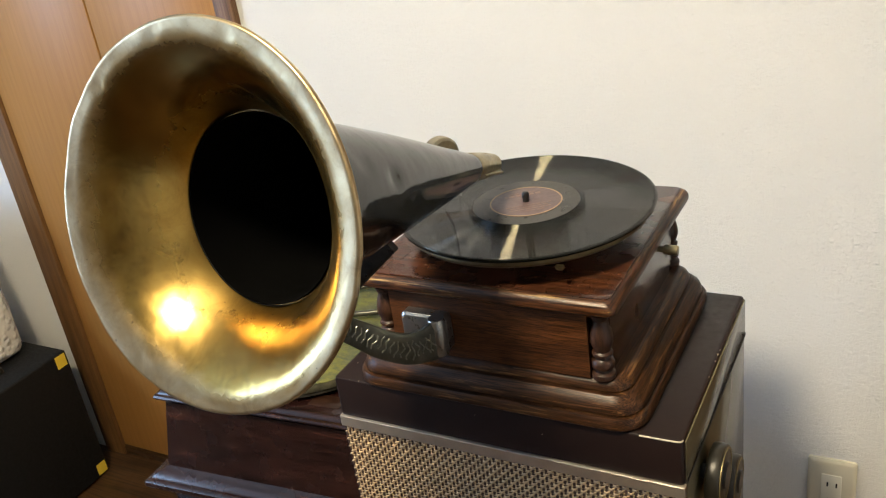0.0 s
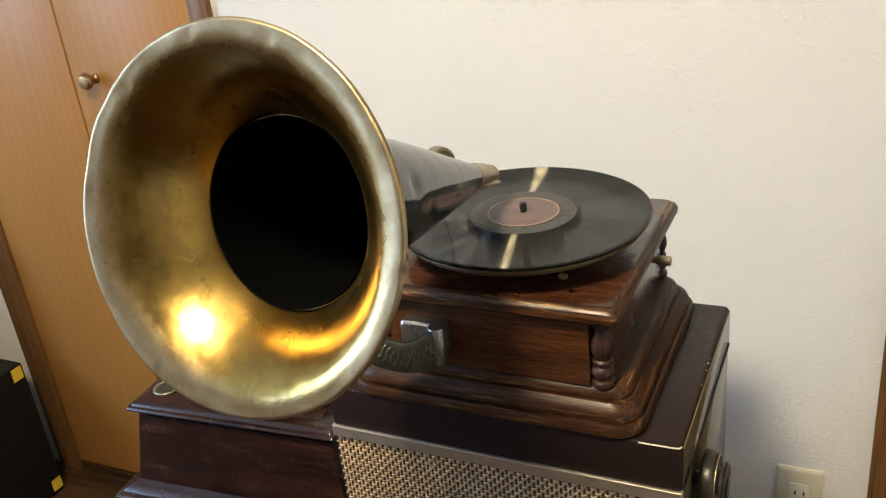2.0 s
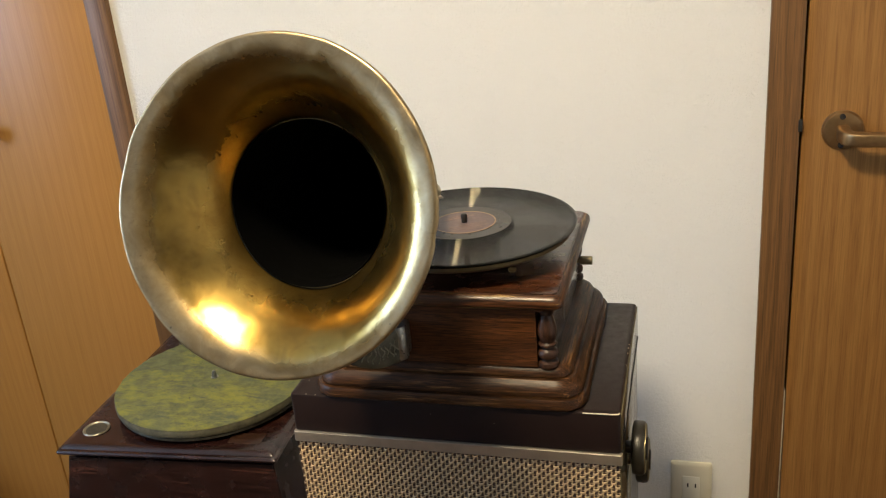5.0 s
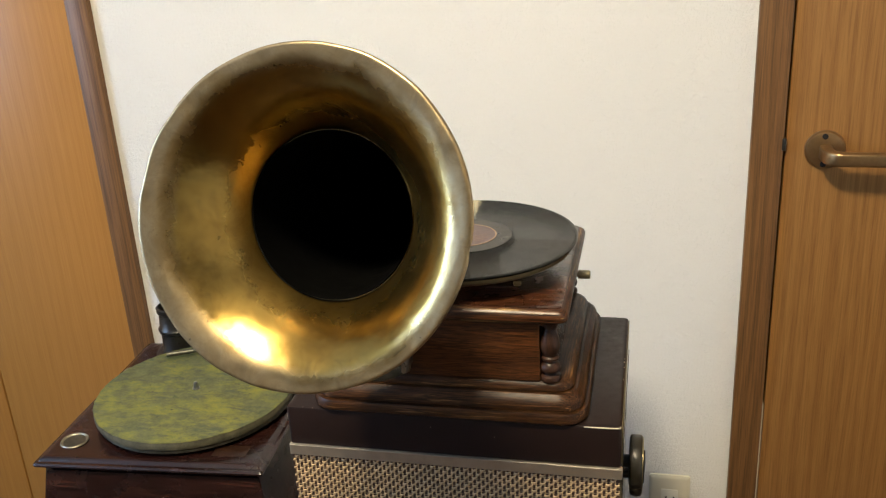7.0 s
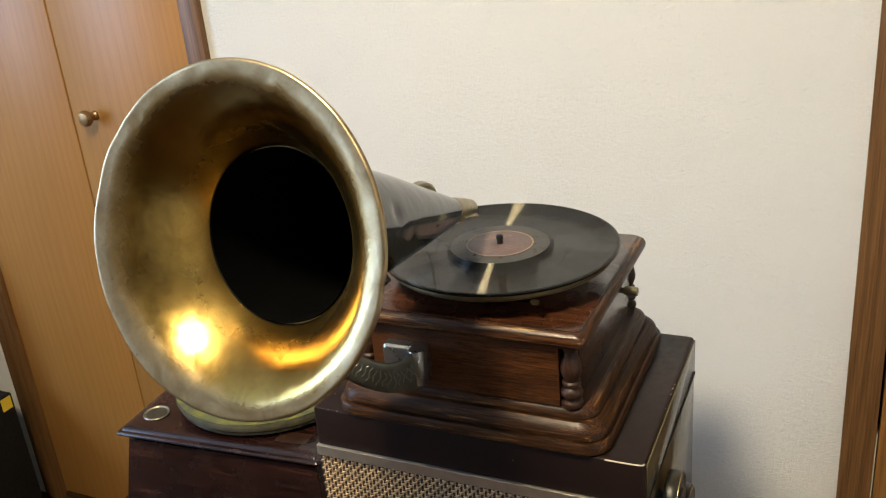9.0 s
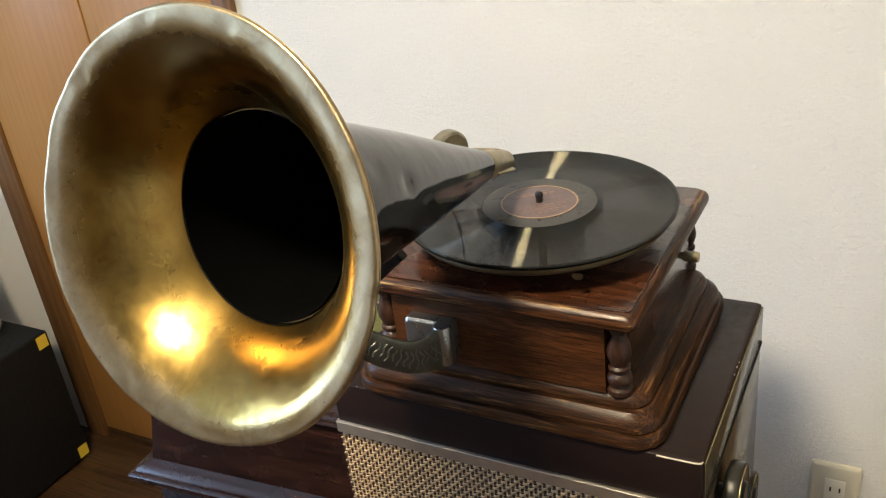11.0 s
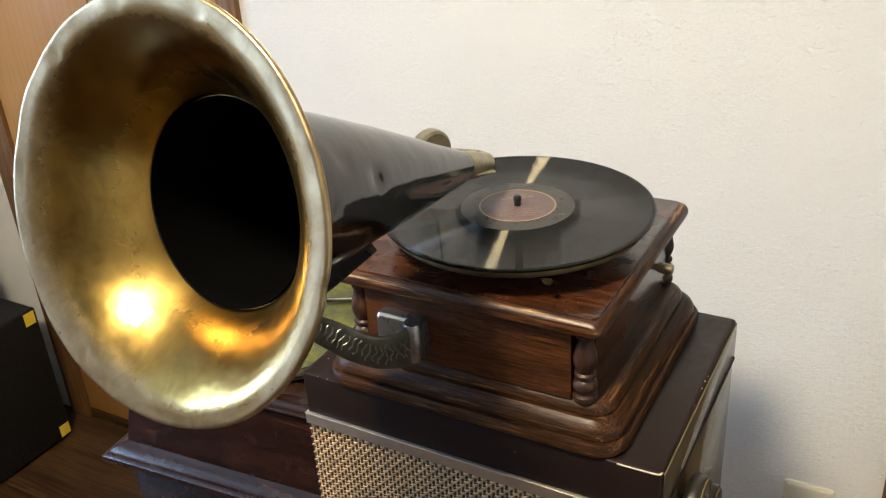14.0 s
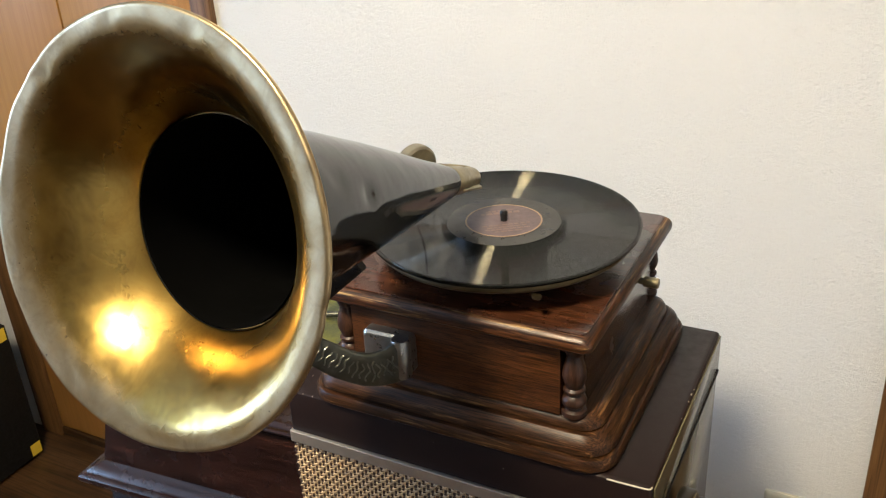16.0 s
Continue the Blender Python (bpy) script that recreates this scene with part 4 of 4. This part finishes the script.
# ---- the second gramophone, without a horn ----
LM = Matrix.Translation((-0.288, 0.304, 0.004)) @ Matrix.Rotation(radians(4.0), 4, "Z")
second = empty("table_gramophone", (-0.30, 0.33, 0.487), "dark mahogany table gramophone with worn green turntable", "gramophone")
SX0, SX1, SY0, SY1 = -0.176, 0.150, -0.157, 0.203
part("top_board", bm_loft(SX0, SX1, SY0, SY1, [(0.6250, -0.012, 0.003), (0.628, -0.010, 0.003), (0.631, -0.004, 0.004), (0.634, 0.004, 0.004), (0.637, 0.0075, 0.004), (0.6395, 0.008, 0.004), (0.642, 0.006, 0.004),
    (0.6425, 0.002, 0.003), (0.6455, 0.000, 0.003), (0.6475, -0.004, 0.003), (0.648, -0.008, 0.003)], LM), M["mahog"], second, "moulded mahogany top board")
part("body", bm_loft(SX0, SX1, SY0, SY1, [(0.517, 0.014, 0.003), (0.6255, -0.003, 0.003)], LM), M["mahog"], second)
part("plinth", bm_loft(SX0, SX1, SY0, SY1, [(0.4830, 0.034, 0.004), (0.4900, 0.034, 0.004), (0.4915, 0.042, 0.004), (0.4960, 0.044, 0.004), (0.5010, 0.043, 0.004), (0.5045, 0.039, 0.004), (0.5050, 0.034, 0.003), (0.5090, 0.031, 0.003),
    (0.5130, 0.022, 0.003), (0.5160, 0.016, 0.003), (0.5190, 0.012, 0.003)], LM), M["mahog"], second, "flaring stepped plinth")
pl = part("platter", bm_lathe([(0.0, 0.660), (0.148, 0.660), (0.1510, 0.662), (0.1520, 0.665), (0.1520, 0.670), (0.1505, 0.673), (0.0, 0.673)], LM, 96, bump=lambda a, i: (0.0008 * noise.noise(Vector((9 * math.cos(a), 9 * math.sin(a), i))), 0.0)), M["felt_edge"], second, "grey-green worn platter")
rag = bm_lathe([(0.0, 0.6732), (0.1480, 0.6732), (0.1506, 0.6734), (0.1512, 0.6744), (0.1490, 0.6752), (0.0, 0.6752)], LM, 180, bump=lambda a, i: (0.0016 * noise.noise(Vector((16 * math.cos(a), 16 * math.sin(a), 2))) + 0.0010 * noise.noise(Vector((55 * math.cos(a), 55 * math.sin(a), 5))), 0.0) if 0 < i < 5 else (0, 0))
part("cloth", rag, M["felt"], pl, "ragged green cloth top")
part("platter_rim", bm_lathe([(0.100, 0.653), (0.147, 0.654), (0.1490, 0.656), (0.1490, 0.6598), (0.100, 0.6598)], LM, 72, True), M["pewter"], second)
part("platter_hub", bm_lathe([(0.0, 0.6482), (0.05, 0.6482), (0.1002, 0.6528), (0.0, 0.6528)], LM, 40), M["pewter"], second)
part("spindle", bm_lathe([(0.0, 0.6752), (0.0058, 0.6752), (0.0058, 0.6762), (0.0036, 0.676), (0.0034, 0.683), (0.0022, 0.686), (0.0, 0.6865)], LM, 20), M["steel"], pl, "steel spindle")
CUP = Matrix.Translation((-0.424, 0.180, 0.6522))
cup = part("needle_cup", bm_lathe([(0.0155, 0.0), (0.0195, 0.0), (0.0200, 0.0012), (0.0190, 0.0026), (0.0182, 0.0022), (0.0172, 0.0006)], CUP, 40, True), M["soundbox"], second, "inset brass needle cup")
part("cup_bowl", bm_lathe([(0.0, 0.0003), (0.0158, 0.0003), (0.0156, 0.0010), (0.0, 0.0006)], CUP, 32), M["pewter"], cup)
TUBE = Matrix.Translation((-0.399, 0.462, 0.652))
part("horn_socket", bm_lathe([(0.0, 0.0), (0.042, 0.0), (0.042, 0.006), (0.031, 0.009), (0.029, 0.014), (0.028, 0.044), (0.031, 0.047), (0.0315, 0.052), (0.0285, 0.056), (0.027, 0.080), (0.030, 0.083), (0.030, 0.090), (0.0265, 0.092), (0.0255, 0.086), (0.024, 0.03), (0.0, 0.03)], TUBE, 48), M["bakelite"], second, "black ribbed horn socket")
rod = [Vector((-0.379, 0.383, 0.690)), Vector((-0.35, 0.397, 0.690)), Vector((-0.328, 0.407, 0.690)), Vector((-0.26, 0.435, 0.690)), Vector((-0.20, 0.462, 0.690))]
part("brake_rod", bm_tube(rod, lambda t: 0.0042 if t < 0.3 else 0.0034, 14), M["pewter"], second, "slim metal brake rod")
part("rod_post", bm_lathe([(0.0, 0.0), (0.010, 0.0), (0.010, 0.004), (0.006, 0.006), (0.006, 0.05), (0.0, 0.051)], Matrix.Translation((-0.200, 0.462, 0.652)), 20), M["pewter"], second)
arm2 = [Vector((-0.252, 0.344, 0.690)), Vector((-0.236, 0.351, 0.690)), Vector((-0.216, 0.359, 0.690)), Vector((-0.17, 0.38, 0.692)), Vector((-0.12, 0.405, 0.694))]
part("swing_arm", bm_tube(arm2, lambda t: 0.0030 if t < 0.25 else 0.0046, 14), M["pewter"], second, "thin metal swing arm")
part("arm_post", bm_lathe([(0.0, 0.0), (0.010, 0.0), (0.010, 0.004), (0.006, 0.006), (0.006, 0.05), (0.0, 0.051)], Matrix.Translation((-0.116, 0.407, 0.652)), 20), M["pewter"], second)
part("name_plate", bm_box(0.075, 0.125, -0.138, -0.112, 0.6482, 0.6490, 0.0003, m=LM), M["turned"], second, "small tarnished plate")
low = empty("low_cabinet", (-0.30, 0.33, 0.0), "dark mahogany cabinet under the table gramophone", "cabinet")
part("cabinet_body", bm_loft(SX0, SX1, SY0, SY1, [(-0.004, 0.016, 0.004), (0.4825, 0.016, 0.004)], LM), M["mahog"], low)

# ---- black loudspeaker and wrapped parcel in the corner ----
spk = empty("loudspeaker", (-1.50, 0.28, 0), "black loudspeaker cabinet with yellow tape marks on floor", "loudspeaker")
part("speaker_body", bm_box(-1.70, -1.218, 0.0, 0.512, 0.006, 0.362, 0.006, 3), M["black_speaker"], spk)
for fx in (-1.66, -1.27):
    for fy in (0.05, 0.45):
        part("foot", bm_box(fx, fx + 0.03, fy, fy + 0.03, 0.0, 0.0065), M["black_plastic"], spk)
part("carry_handle", bm_tube(spline([(-1.29, 0.39, 0.362), (-1.29, 0.378, 0.374), (-1.29, 0.29, 0.374), (-1.29, 0.278, 0.362)], 5), 0.007, 10), M["black_plastic"], spk)
part("tape_mark", bm_box(-1.2185, -1.2172, 0.478, 0.505, 0.326, 0.357, m=None), M["tape"], spk, "yellow tape mark")
part("tape_mark", bm_box(-1.2185, -1.2172, 0.480, 0.507, 0.012, 0.042, m=None), M["tape"], spk, "yellow tape mark")


def parcel_mesh():
    bm = bm_box(-1.69, -1.305, 0.37, 0.49, 0.3625, 0.74, 0.03, 4)
    bmesh.ops.subdivide_edges(bm, edges=list(bm.edges), cuts=3, use_grid_fill=True)
    for v in bm.verts:
        q = noise.noise_vector(v.co * 12)
        keep = 0.0 if v.co.z < 0.372 else 1.0
        v.co += Vector((q.x * 0.008, q.y * 0.008, q.z * 0.008 * keep))
        v.co.x -= 0.10 * max(0, v.co.z - 0.37) * (1 if v.co.x > -1.5 else 0)
    return bm


parcel = empty("wrapped_parcel", (-1.50, 0.43, 0.3625), "parcel in clear bubble wrap standing on the loudspeaker", "parcel")
part("wrap", parcel_mesh(), M["bubble"], parcel, "clear bubble wrap", smooth=80)
part("green_tape", bm_box(-1.375, -1.347, 0.364, 0.368, 0.60, 0.615), plain("green_tape", (0.05, 0.55, 0.10), 0.4), parcel)
